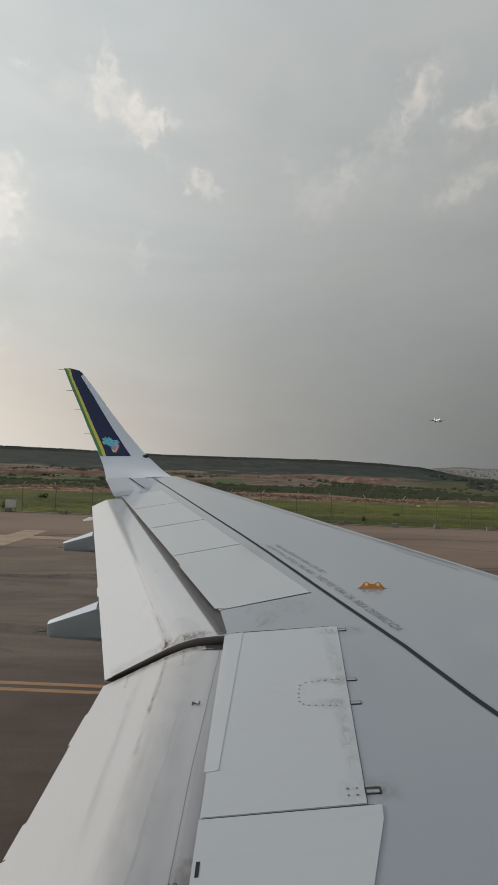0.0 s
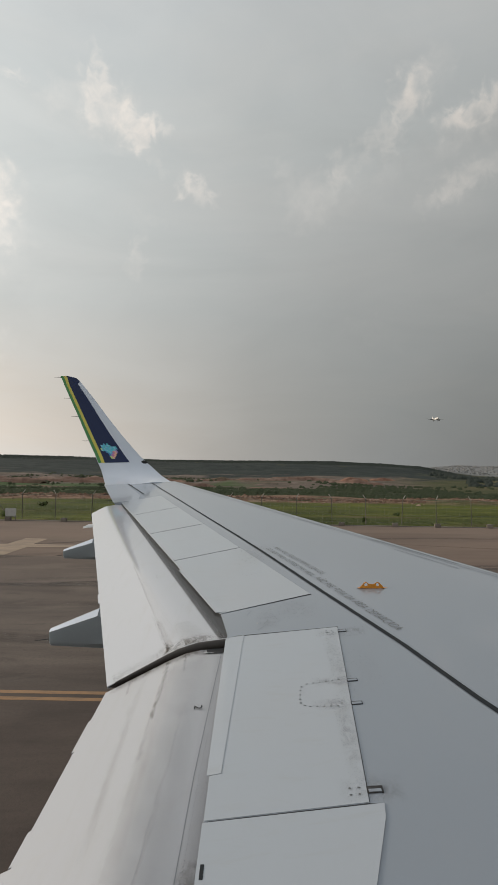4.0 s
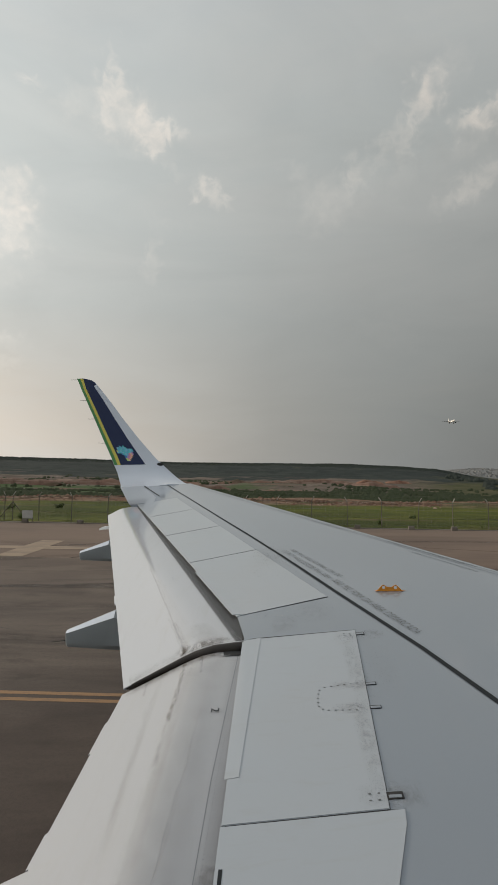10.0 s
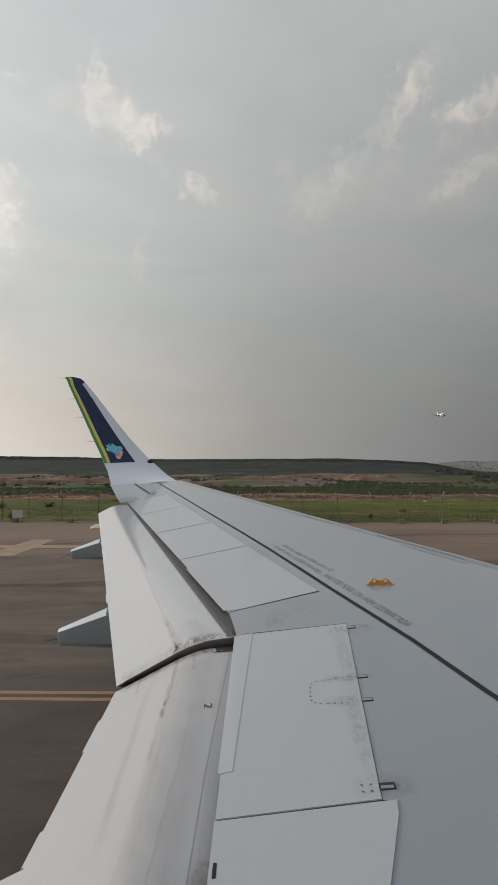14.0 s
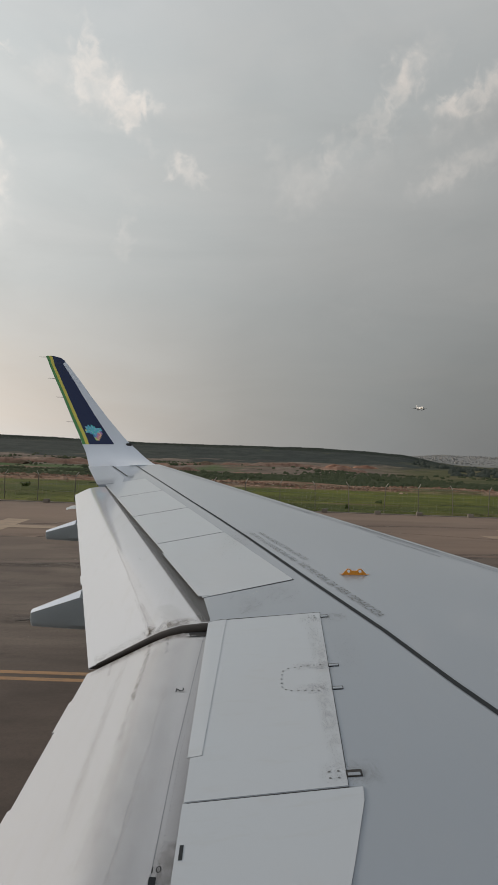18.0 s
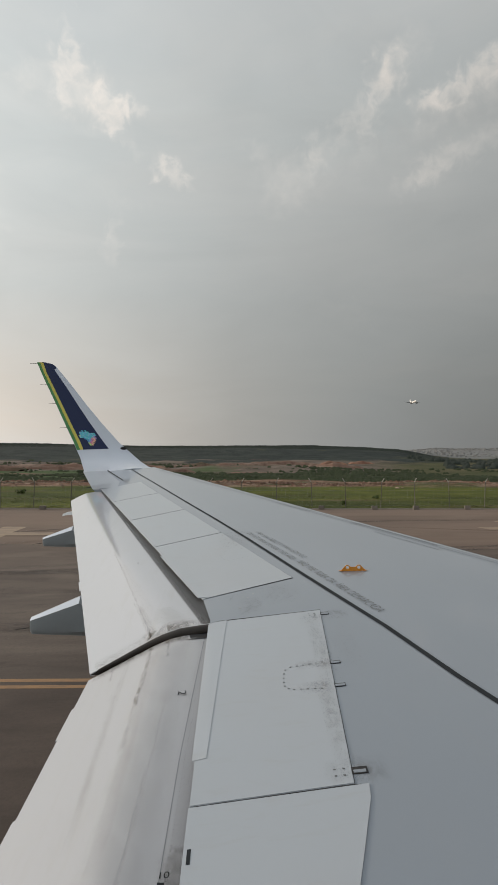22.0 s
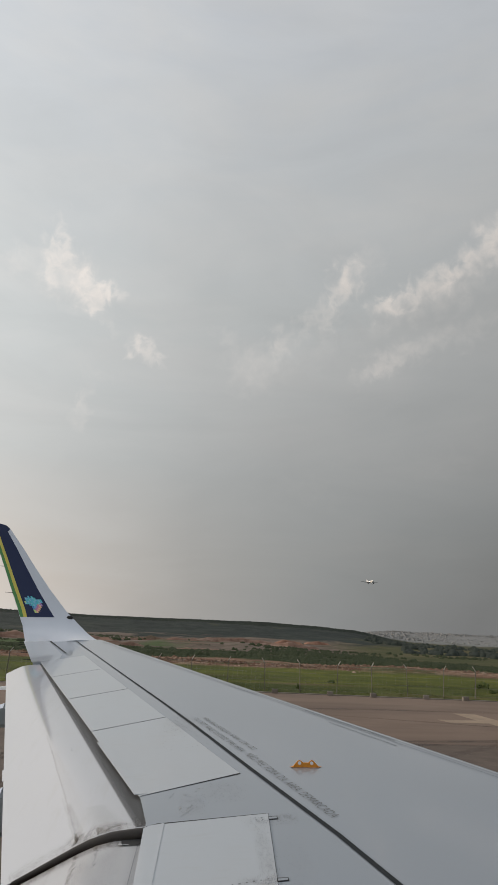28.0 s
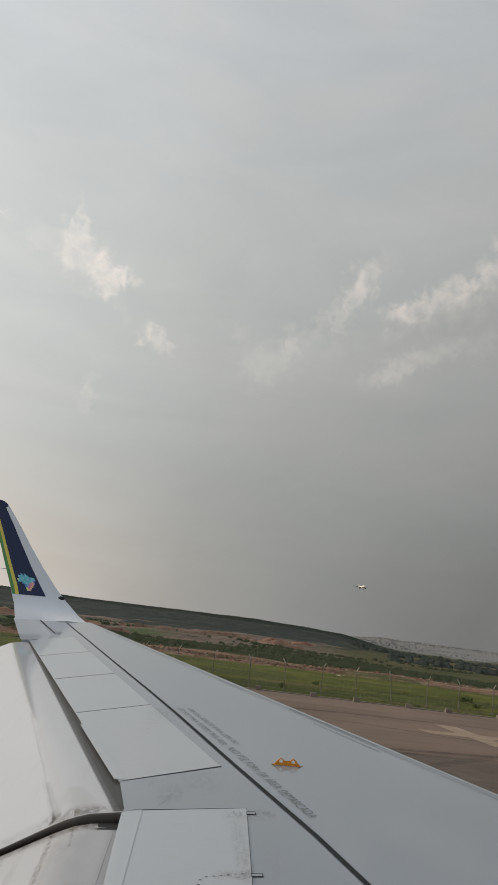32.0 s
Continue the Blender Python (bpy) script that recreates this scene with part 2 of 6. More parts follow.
# ---- materials ----
def material(name, base, rough=0.5, metal=0.0, vary=(), bump=None, coat=0.0, object_tint=0.0, spec=0.5):
    """vary: (scale xyz, amount, colour, low, high, detail) layers of noise over the base colour."""
    m = bpy.data.materials.new(name)
    m.use_nodes = True
    m.node_tree.nodes.clear()
    N = Nodes(m.node_tree)
    bs = N.make("ShaderNodeBsdfPrincipled", Roughness=rough, Metallic=metal)
    bs.inputs["Coat Weight"].default_value, bs.inputs["Coat Roughness"].default_value = coat, 0.06
    bs.inputs["Specular IOR Level"].default_value = spec
    pos = N.make("ShaderNodeNewGeometry").outputs["Position"]
    col = N.mix(0.0, base, base)
    for scale, amount, colour, lo, hi, detail in vary:
        v = N.make("ShaderNodeMapping", Vector=pos, Scale=scale).outputs[0]
        n = N.noise(v, 1.0, detail, 0.6, 0.3)
        fac = N.math("MULTIPLY", N.ramp(n, [(lo, 0.0), (hi, 1.0)]), amount)
        col = N.mix(fac, col, colour)
    if object_tint:
        r = N.make("ShaderNodeObjectInfo").outputs["Random"]
        col = N.mix(1.0, col, N.ramp(r, [(0.0, 1.0 - object_tint), (1.0, 1.0)]), "MULTIPLY")
    N.put(bs.inputs["Base Color"], col)
    if bump:
        scale, dist, detail = bump
        v = N.make("ShaderNodeMapping", Vector=pos, Scale=scale).outputs[0]
        b = N.make("ShaderNodeBump", Strength=1.0, Distance=dist, Height=N.noise(v, 1.0, detail, 0.6))
        N.put(bs.inputs["Normal"], b.outputs[0])
    N.t.links.new(bs.outputs[0], N.make("ShaderNodeOutputMaterial").inputs[0])
    return m


def glowing(name, colour, strength):
    m = bpy.data.materials.new(name)
    m.use_nodes = True
    m.node_tree.nodes.clear()
    N = Nodes(m.node_tree)
    e = N.make("ShaderNodeEmission", Color=(*colour, 1), Strength=strength)
    N.t.links.new(e.outputs[0], N.make("ShaderNodeOutputMaterial").inputs[0])
    return m


grime = (0.30, 0.28, 0.25)
M_SKIN = material("grey_wing_paint", (0.213, 0.247, 0.292), 0.30, coat=0.7, vary=[
    ((0.7, 0.5, 1), 0.35, (0.214, 0.239, 0.274), 0.35, 0.7, 3), ((9, 2.5, 2), 0.10, (0.25, 0.26, 0.27), 0.5, 0.75, 5)],
    bump=((1.6, 1.6, 1), 0.0006, 2))
M_PANEL = material("white_panel_paint", (0.364, 0.400, 0.444), 0.36, coat=0.6, vary=[
    ((1.2, 0.6, 1), 0.4, (0.362, 0.378, 0.402), 0.4, 0.7, 3), ((4, 14, 4), 0.22, grime, 0.56, 0.80, 6)],
    bump=((2.2, 1.4, 1), 0.0006, 2))
M_FLAP = material("white_flap_paint", (0.424, 0.441, 0.484), 0.36, coat=0.8, vary=[
    ((1.6, 0.5, 1), 0.4, (0.405, 0.418, 0.436), 0.4, 0.7, 3), ((14, 1.6, 3), 0.24, grime, 0.54, 0.80, 6),
    ((2.0, 9, 3), 0.16, (0.42, 0.41, 0.39), 0.55, 0.8, 5)], bump=((2.2, 1.0, 1), 0.0006, 2))
M_FLAP_GRIMY = material("grimy_flap_paint", (0.378, 0.389, 0.422), 0.38, coat=0.7, vary=[
    ((1.6, 0.5, 1), 0.4, (0.36, 0.37, 0.385), 0.4, 0.7, 3), ((14, 1.6, 3), 0.20, grime, 0.52, 0.80, 6),
    ((2.0, 9, 3), 0.16, (0.38, 0.37, 0.35), 0.55, 0.8, 5)], bump=((2.2, 1.0, 1), 0.0006, 2))
M_FAIR = material("fairing_paint", (0.27, 0.305, 0.33), 0.35, vary=[((3, 3, 6), 0.3, (0.22, 0.25, 0.275), 0.4, 0.7, 4)])
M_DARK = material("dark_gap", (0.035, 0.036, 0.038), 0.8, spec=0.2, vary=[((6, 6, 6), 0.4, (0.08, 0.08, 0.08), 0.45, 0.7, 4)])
M_SEAL = material("rubber_seal", (0.036, 0.032, 0.030), 0.55, spec=0.3, vary=[((8, 8, 8), 0.5, (0.055, 0.048, 0.043), 0.45, 0.7, 4)])
M_COVE = material("grey_cove_metal", (0.10, 0.105, 0.11), 0.5, vary=[((5, 2, 5), 0.5, (0.05, 0.05, 0.05), 0.4, 0.7, 4)])
M_LINE = material("walkway_line_paint", (0.022, 0.026, 0.030), 0.7, spec=0.12, vary=[((14, 14, 14), 0.35, (0.05, 0.05, 0.05), 0.5, 0.8, 5)])
M_INK = material("stencil_ink", (0.105, 0.11, 0.115), 0.6, spec=0.2, vary=[((40, 40, 40), 0.5, (0.24, 0.25, 0.26), 0.5, 0.7, 4)])
M_SCUFF = material("grey_scuff", (0.33, 0.33, 0.33), 0.6)
M_ORANGE = material("orange_bracket_paint", (0.60, 0.235, 0.02), 0.45, vary=[((30, 30, 30), 0.3, (0.5, 0.2, 0.02), 0.5, 0.7, 4)])
M_STEEL = material("bare_steel", (0.35, 0.35, 0.35), 0.4, 0.8)
M_BLUE = material("navy_livery_paint", (0.010, 0.020, 0.072), 0.4, spec=0.25, vary=[((2, 2, 2), 0.2, (0.02, 0.035, 0.085), 0.4, 0.7, 3)])
M_GREEN = material("green_stripe_paint", (0.05, 0.22, 0.055), 0.35)
M_YELLOW = material("yellow_stripe_paint", (0.56, 0.50, 0.075), 0.35)
M_TAR = material("crack_tar", (0.040, 0.036, 0.033), 0.9)
M_WINGLET = material("winglet_paint", (0.56, 0.61, 0.70), 0.34, coat=0.6, vary=[((3, 3, 3), 0.3, (0.51, 0.56, 0.64), 0.4, 0.7, 3)])
M_FUSE = material("white_fuselage_paint", (0.74, 0.75, 0.76), 0.35, vary=[((1, 1, 1), 0.2, (0.68, 0.69, 0.70), 0.4, 0.7, 3)])
M_CABIN = material("cabin_lining", (0.32, 0.32, 0.31), 0.7)

M_APRON = material("brown_concrete", (0.190, 0.138, 0.108), 0.9, spec=0.25, vary=[
    ((0.05, 0.18, 1), 0.75, (0.118, 0.086, 0.069), 0.44, 0.66, 6), ((0.15, 0.3, 1), 0.45, (0.235, 0.176, 0.138), 0.5, 0.7, 5),
    ((9, 9, 1), 0.25, (0.15, 0.12, 0.10), 0.5, 0.7, 3)], bump=((20, 20, 20), 0.004, 3))
M_MARK = material("faded_yellow_marking", (0.31, 0.18, 0.085), 0.8, vary=[((3, 9, 1), 0.6, (0.17, 0.115, 0.075), 0.46, 0.66, 6)])
M_TAN = material("worn_tan_marking", (0.31, 0.235, 0.165), 0.85, vary=[((0.8, 1.2, 1), 0.8, (0.20, 0.147, 0.113), 0.42, 0.68, 6)])
M_CONCRETE = material("weathered_concrete", (0.21, 0.185, 0.16), 0.9, vary=[((4, 4, 4), 0.5, (0.18, 0.15, 0.13), 0.45, 0.7, 5)], object_tint=0.3)
M_POST = material("pale_post_concrete", (0.40, 0.38, 0.34), 0.9, vary=[((4, 4, 4), 0.5, (0.30, 0.27, 0.24), 0.45, 0.7, 5)], object_tint=0.3)
M_FAINT = material("worn_stencil_ink", (0.18, 0.20, 0.222), 0.6, spec=0.2, vary=[((40, 40, 40), 0.5, (0.21, 0.24, 0.26), 0.5, 0.7, 4)])
M_SHAFT = material("weathered_post_steel", (0.12, 0.11, 0.10), 0.8, vary=[((4, 4, 3), 0.6, (0.17, 0.14, 0.11), 0.45, 0.7, 5)])
M_WIRE = material("galvanised_wire", (0.20, 0.20, 0.18), 0.55, 0.5)
M_SIGN = material("white_board", (0.42, 0.42, 0.41), 0.6, vary=[((3, 3, 3), 0.4, (0.30, 0.29, 0.28), 0.45, 0.65, 4)])
M_BLADE = material("grass_blades", (0.120, 0.135, 0.032), 0.85, spec=0.15, vary=[((0.06, 0.16, 1), 0.85, (0.062, 0.080, 0.026), 0.40, 0.58, 5), ((1.5, 1.5, 1), 0.5, (0.13, 0.13, 0.050), 0.5, 0.7, 4)])
M_CLOD = material("broken_red_earth", (0.165, 0.098, 0.070), 0.95, spec=0.1, vary=[((0.4, 0.4, 0.4), 0.9, (0.34, 0.255, 0.20), 0.5, 0.62, 4), ((0.15, 0.15, 1), 0.7, (0.10, 0.068, 0.048), 0.45, 0.6, 4)])
M_BUSH = material("bush_leaves", (0.046, 0.057, 0.031), 0.9, spec=0.15, vary=[((0.06, 0.06, 0.2), 0.6, (0.042, 0.056, 0.030), 0.4, 0.6, 3), ((1.5, 1.5, 1.5), 0.4, (0.075, 0.085, 0.042), 0.5, 0.7, 4)])
# Greens lifted and greyed: the haze before the far woods is in this colour.
M_WOOD = material("hazed_wood_leaves", (0.044, 0.053, 0.047), 0.95, spec=0.1, vary=[((0.006, 0.006, 0.05), 0.8, (0.052, 0.060, 0.050), 0.42, 0.62, 4), ((0.12, 0.12, 0.2), 0.5, (0.036, 0.044, 0.038), 0.45, 0.65, 3)])
M_BANK = material("eroded_pink_earth", (0.215, 0.135, 0.105), 0.95, spec=0.1, vary=[((0.05, 0.05, 0.5), 0.8, (0.30, 0.225, 0.18), 0.45, 0.6, 5), ((0.25, 0.25, 0.08), 0.7, (0.13, 0.085, 0.066), 0.5, 0.64, 5), ((0.03, 0.03, 0.1), 0.6, (0.075, 0.072, 0.042), 0.55, 0.66, 4)], bump=((0.8, 0.8, 0.3), 0.4, 5))
M_CUT = material("orange_cut_earth", (0.235, 0.130, 0.095), 0.95, spec=0.1, vary=[((0.09, 0.09, 0.3), 0.8, (0.36, 0.22, 0.15), 0.45, 0.6, 5), ((0.3, 0.3, 0.1), 0.7, (0.16, 0.080, 0.055), 0.5, 0.64, 5)], bump=((0.8, 0.8, 0.3), 0.4, 5))
M_WEED = material("weed_leaves", (0.060, 0.085, 0.026), 0.9, spec=0.15, vary=[((1.5, 1.5, 1.5), 0.5, (0.10, 0.115, 0.04), 0.45, 0.7, 4)])
# Wall greys held close to the slope's, so haze flattens them by colour.
M_HOUSE = material("hazed_town_walls", (0.225, 0.226, 0.225), 0.9, vary=[((0.02, 0.02, 0.05), 0.7, (0.19, 0.192, 0.19), 0.40, 0.6, 4)])


def asphalt_material():
    """Brownish asphalt with broad worn fields, long streaks, and an older darker lane under the aeroplane."""
    m = bpy.data.materials.new("taxiway_asphalt")
    m.use_nodes = True
    m.node_tree.nodes.clear()
    N = Nodes(m.node_tree)
    bs = N.make("ShaderNodeBsdfPrincipled", Roughness=0.88)
    bs.inputs["Specular IOR Level"].default_value = 0.25
    pos = N.make("ShaderNodeNewGeometry").outputs["Position"]

    def patch(scale, lo, hi, turn=0.0, detail=5.0):
        v = N.make("ShaderNodeMapping", Vector=pos, Rotation=(0, 0, radians(turn)), Scale=scale).outputs[0]
        return N.ramp(N.noise(v, 1.0, detail, 0.6, 0.5), [(lo, 0.0), (hi, 1.0)])
    col = N.mix(patch((0.05, 0.11, 1), 0.36, 0.64), (0.088, 0.071, 0.062), (0.172, 0.138, 0.116))
    col = N.mix(patch((0.05, 0.20, 1), 0.47, 0.66, 14), col, (0.062, 0.049, 0.043))
    col = N.mix(N.math("MULTIPLY", patch((0.07, 0.38, 1), 0.50, 0.66, -22), 0.6), col, (0.050, 0.041, 0.037))
    col = N.mix(N.math("MULTIPLY", patch((0.16, 0.30, 1), 0.52, 0.64, 35), 0.6), col, (0.185, 0.152, 0.128))
    col = N.mix(N.math("MULTIPLY", patch((0.5, 0.9, 1), 0.55, 0.68, -20), 0.5), col, (0.050, 0.041, 0.037))
    y = N.make("ShaderNodeSeparateXYZ", Vector=pos).outputs[1]
    wob = N.math("MULTIPLY_ADD", patch((0.08, 0.2, 1), 0.3, 0.7), 1.6, N.math("ADD", y, -0.8))
    lane = N.ramp(N.math("DIVIDE", wob, 40.0, clamp=True), [(14.2 / 40, 1.0), (15.0 / 40, 0.0)])
    col = N.mix(N.math("MULTIPLY", lane, 0.45), col, (0.052, 0.037, 0.032))
    rim = N.ramp(N.math("DIVIDE", wob, 40.0, clamp=True), [(22.0 / 40, 0.0), (33.0 / 40, 1.0)])
    col = N.mix(N.math("MULTIPLY", rim, 0.5), col, (0.165, 0.123, 0.098))
    col = N.mix(N.math("MULTIPLY", patch((14, 14, 1), 0.45, 0.7, 0, 3.0), 0.3), col, (0.045, 0.040, 0.037))
    N.put(bs.inputs["Base Color"], col)
    b = N.make("ShaderNodeBump", Strength=1.0, Distance=0.004, Height=N.noise(N.make("ShaderNodeMapping", Vector=pos, Scale=(30, 30, 30)).outputs[0], 1.0, 3.0))
    N.put(bs.inputs["Normal"], b.outputs[0])
    N.t.links.new(bs.outputs[0], N.make("ShaderNodeOutputMaterial").inputs[0])
    return m


M_ASPHALT = asphalt_material()


def land_material():
    """Earth, grass and quarry soil of the open land, blended by its own patches."""
    m = bpy.data.materials.new("open_land")
    m.use_nodes = True
    m.node_tree.nodes.clear()
    N = Nodes(m.node_tree)
    bs = N.make("ShaderNodeBsdfPrincipled", Roughness=0.95)
    bs.inputs["Specular IOR Level"].default_value = 0.1
    pos = N.make("ShaderNodeNewGeometry").outputs["Position"]

    def patch(scale, lo, hi, detail=5.0, distort=0.4):
        v = N.make("ShaderNodeMapping", Vector=pos, Scale=scale).outputs[0]
        return N.ramp(N.noise(v, 1.0, detail, 0.6, distort), [(lo, 0.0), (hi, 1.0)])
    s = N.make("ShaderNodeSeparateXYZ", Vector=pos).outputs
    wob = N.math("MULTIPLY_ADD", N.noise(N.make("ShaderNodeMapping", Vector=pos, Scale=(0.03, 0.03, 0.03)).outputs[0], 1.0, 5.0, 0.65), 1.2, -0.6)
    # distance outboard on a log scale, with a ragged edge
    reach = N.math("LOGARITHM", N.math("MAXIMUM", s[1], 20.0), 2.0)
    sway = N.math("MULTIPLY_ADD", N.noise(N.make("ShaderNodeMapping", Vector=pos, Scale=(0.009, 0.006, 0.009)).outputs[0], 1.0, 6.0, 0.65), 3.2, -1.6)
    far = N.math("MULTIPLY_ADD", wob, 0.22, reach)
    far = N.math("MULTIPLY_ADD", sway, N.math("MULTIPLY", N.math("SUBTRACT", reach, 6.6, clamp=True), 0.5), far)
    far01 = N.math("DIVIDE", N.math("SUBTRACT", far, 5.5), 6.0, clamp=True)

    def at(y):
        return (math.log2(y) - 5.5) / 6.0
    grass = N.mix(patch((0.35, 0.35, 1), 0.4, 0.62), (0.088, 0.102, 0.021), (0.128, 0.136, 0.030))
    grass = N.mix(patch((0.05, 0.14, 1), 0.42, 0.60), grass, (0.056, 0.070, 0.023))
    grass = N.mix(patch((0.03, 0.25, 1), 0.56, 0.68), grass, (0.115, 0.092, 0.050))
    red = N.mix(patch((0.15, 0.35, 1), 0.42, 0.58, 7.0), (0.165, 0.090, 0.062), (0.27, 0.175, 0.125))
    red = N.mix(patch((0.5, 0.9, 1), 0.56, 0.66, 6.0), red, (0.40, 0.30, 0.235))
    red = N.mix(patch((0.10, 0.25, 1), 0.50, 0.60), red, (0.070, 0.082, 0.036))
    red = N.mix(patch((0.8, 1.2, 1), 0.52, 0.64), red, (0.095, 0.058, 0.042))
    scrub = N.mix(patch((0.03, 0.06, 1), 0.42, 0.6), (0.046, 0.056, 0.027), (0.080, 0.078, 0.040))
    scrub = N.mix(patch((0.012, 0.03, 1), 0.57, 0.68), scrub, (0.105, 0.078, 0.055))
    scrub = N.mix(patch((0.22, 0.22, 1), 0.50, 0.62, 3.0), scrub, (0.034, 0.042, 0.022))
    quarry = N.mix(patch((0.006, 0.035, 0.3), 0.40, 0.58, 6.0), (0.110, 0.086, 0.070), (0.175, 0.142, 0.120))
    quarry = N.mix(patch((0.012, 0.010, 0.3), 0.56, 0.64, 4.0), quarry, (0.165, 0.100, 0.072))
    quarry = N.mix(patch((0.008, 0.020, 0.1), 0.54, 0.62), quarry, (0.058, 0.062, 0.034))
    quarry = N.mix(patch((0.05, 0.12, 1), 0.55, 0.66, 4.0), quarry, (0.050, 0.055, 0.032))
    quarry = N.mix(patch((0.010, 0.03, 0.6), 0.60, 0.68, 5.0), quarry, (0.23, 0.185, 0.155))
    # ridge tones lightened and blued, with distance haze mixed into the colour
    hill = N.mix(patch((0.01, 0.012, 0.02), 0.42, 0.6), (0.031, 0.040, 0.038), (0.045, 0.054, 0.047))
    hill = N.mix(patch((0.05, 0.03, 0.1), 0.45, 0.6, 6.0), hill, (0.025, 0.032, 0.031))
    hill = N.mix(patch((0.016, 0.006, 0.05), 0.60, 0.68, 4.0), hill, (0.058, 0.066, 0.042))
    col = N.mix(N.ramp(far01, [(at(78), 0.0), (at(80), 1.0)]), grass, red)
    col = N.mix(N.ramp(far01, [(at(90), 0.0), (at(94), 1.0)]), col, scrub)
    col = N.mix(N.ramp(far01, [(at(290), 0.0), (at(330), 1.0)]), col, quarry)
    side = N.math("DIVIDE", s[0], N.math("MAXIMUM", s[1], 20.0))
    # towards the nose the quarry gives way to rough pasture, towards the tail to a green field
    pasture = N.mix(patch((0.015, 0.03, 1), 0.42, 0.6), (0.062, 0.070, 0.032), (0.105, 0.092, 0.050))
    fac = N.math("MULTIPLY", N.ramp(N.math("MULTIPLY_ADD", wob, 0.08, side), [(0.20, 0.0), (0.27, 1.0)]), N.ramp(far01, [(at(150), 0.0), (at(190), 1.0)]))
    col = N.mix(fac, col, pasture)
    woods = N.math("MULTIPLY", N.ramp(far01, [(at(610), 0.0), (at(670), 1.0)]), N.ramp(N.math("MULTIPLY_ADD", wob, 0.05, side), [(0.27, 1.0), (0.34, 0.25)]))
    col = N.mix(woods, col, hill)
    field = N.math("MULTIPLY", N.ramp(N.math("MULTIPLY_ADD", wob, 0.10, side), [(-0.30, 1.0), (-0.24, 0.0)]), patch((0.010, 0.020, 1), 0.42, 0.50, 4.0))
    field = N.math("MULTIPLY", field, N.ramp(far01, [(at(150), 0.0), (at(180), 1.0), (at(380), 1.0), (at(430), 0.0)]))
    col = N.mix(field, col, (0.066, 0.100, 0.040))
    # the slope under the far town, paled by haze put into its colour
    town_haze = N.math("MULTIPLY", N.ramp(N.math("MULTIPLY_ADD", wob, 0.05, side), [(0.17, 0.0), (0.26, 1.0)]), N.ramp(far01, [(at(1900), 0.0), (at(2300), 1.0)]))
    col = N.mix(town_haze, col, N.mix(patch((0.004, 0.006, 1), 0.4, 0.6), (0.185, 0.19, 0.188), (0.235, 0.237, 0.235)))
    N.put(bs.inputs["Base Color"], col)
    b = N.make("ShaderNodeBump", Strength=1.0, Distance=0.15, Height=N.noise(N.make("ShaderNodeMapping", Vector=pos, Scale=(1.5, 1.5, 1.5)).outputs[0], 1.0, 5.0))
    N.put(bs.inputs["Normal"], b.outputs[0])
    N.t.links.new(bs.outputs[0], N.make("ShaderNodeOutputMaterial").inputs[0])
    return m


M_LAND = land_material()
MAP_INKS = [material("map_tile_" + n, c, 0.4) for n, c in (
    ("sky", (0.10, 0.42, 0.62)), ("teal", (0.06, 0.50, 0.55)), ("pale", (0.20, 0.50, 0.66)), ("blue", (0.05, 0.22, 0.50)),
    ("lilac", (0.35, 0.22, 0.50)), ("rose", (0.62, 0.22, 0.30)), ("peach", (0.72, 0.45, 0.30)), ("lime", (0.45, 0.60, 0.20)))]


def smudge_material(name="sooty_smudge", colour=(0.16, 0.136, 0.115), lo=0.36, hi=0.66, grain=(26, 13, 8)):
    """Soot, dust, rubber or painted shade that thins out to nothing at the rim of its patch and breaks up in streaks.
    """
    m = bpy.data.materials.new(name)
    m.use_nodes = True
    m.node_tree.nodes.clear()
    N = Nodes(m.node_tree)
    pos = N.make("ShaderNodeNewGeometry").outputs["Position"]
    n = N.noise(N.make("ShaderNodeMapping", Vector=pos, Scale=grain).outputs[0], 1.0, 6.0, 0.68, 0.6)
    att = N.t.nodes.new("ShaderNodeAttribute")
    att.attribute_name = "fade"
    fac = N.math("MULTIPLY", N.ramp(n, [(lo, 0.0), (hi, 1.0)]), att.outputs["Fac"], clamp=True)
    bs = N.make("ShaderNodeBsdfPrincipled", Roughness=0.6)
    bs.inputs["Base Color"].default_value = (*colour, 1)
    mixed = N.make("ShaderNodeMixShader", i0=fac, i1=N.make("ShaderNodeBsdfTransparent").outputs[0], i2=bs.outputs[0])
    N.t.links.new(mixed.outputs[0], N.make("ShaderNodeOutputMaterial").inputs[0])
    return m


M_SOOT = smudge_material()
M_DUST = smudge_material("brownish_dust", (0.22, 0.195, 0.165), 0.05, 0.85, (7, 4, 4))
M_FILM = smudge_material("dust_and_shade", (0.215, 0.230, 0.245), 0.0, 0.75, (9, 5, 5))
M_NOSE = smudge_material("flap_nose_shade", (0.055, 0.057, 0.060), 0.05, 0.22)
M_RUBBER = smudge_material("tyre_rubber", (0.030, 0.025, 0.023), 0.30, 0.62, (0.9, 2.2, 1))


# ---- helpers for meshes ----
def part(name, bm, mat, parent=None, label="", smooth=None):
    me = bpy.data.meshes.new(name)
    bmesh.ops.recalc_face_normals(bm, faces=bm.faces)
    bm.to_mesh(me)
    bm.free()
    if mat:
        me.materials.append(mat)
    if smooth is not None:
        me.polygons.foreach_set("use_smooth", [True] * len(me.polygons))
        me.set_sharp_from_angle(angle=radians(smooth))
    ob = new(name, me)
    ob.parent = parent
    if label:
        tagged(ob, label)
    return ob


def empty(name, at=(0, 0, 0), **tags):
    ob = new(name)
    ob.location = at
    return tagged(ob, **tags)


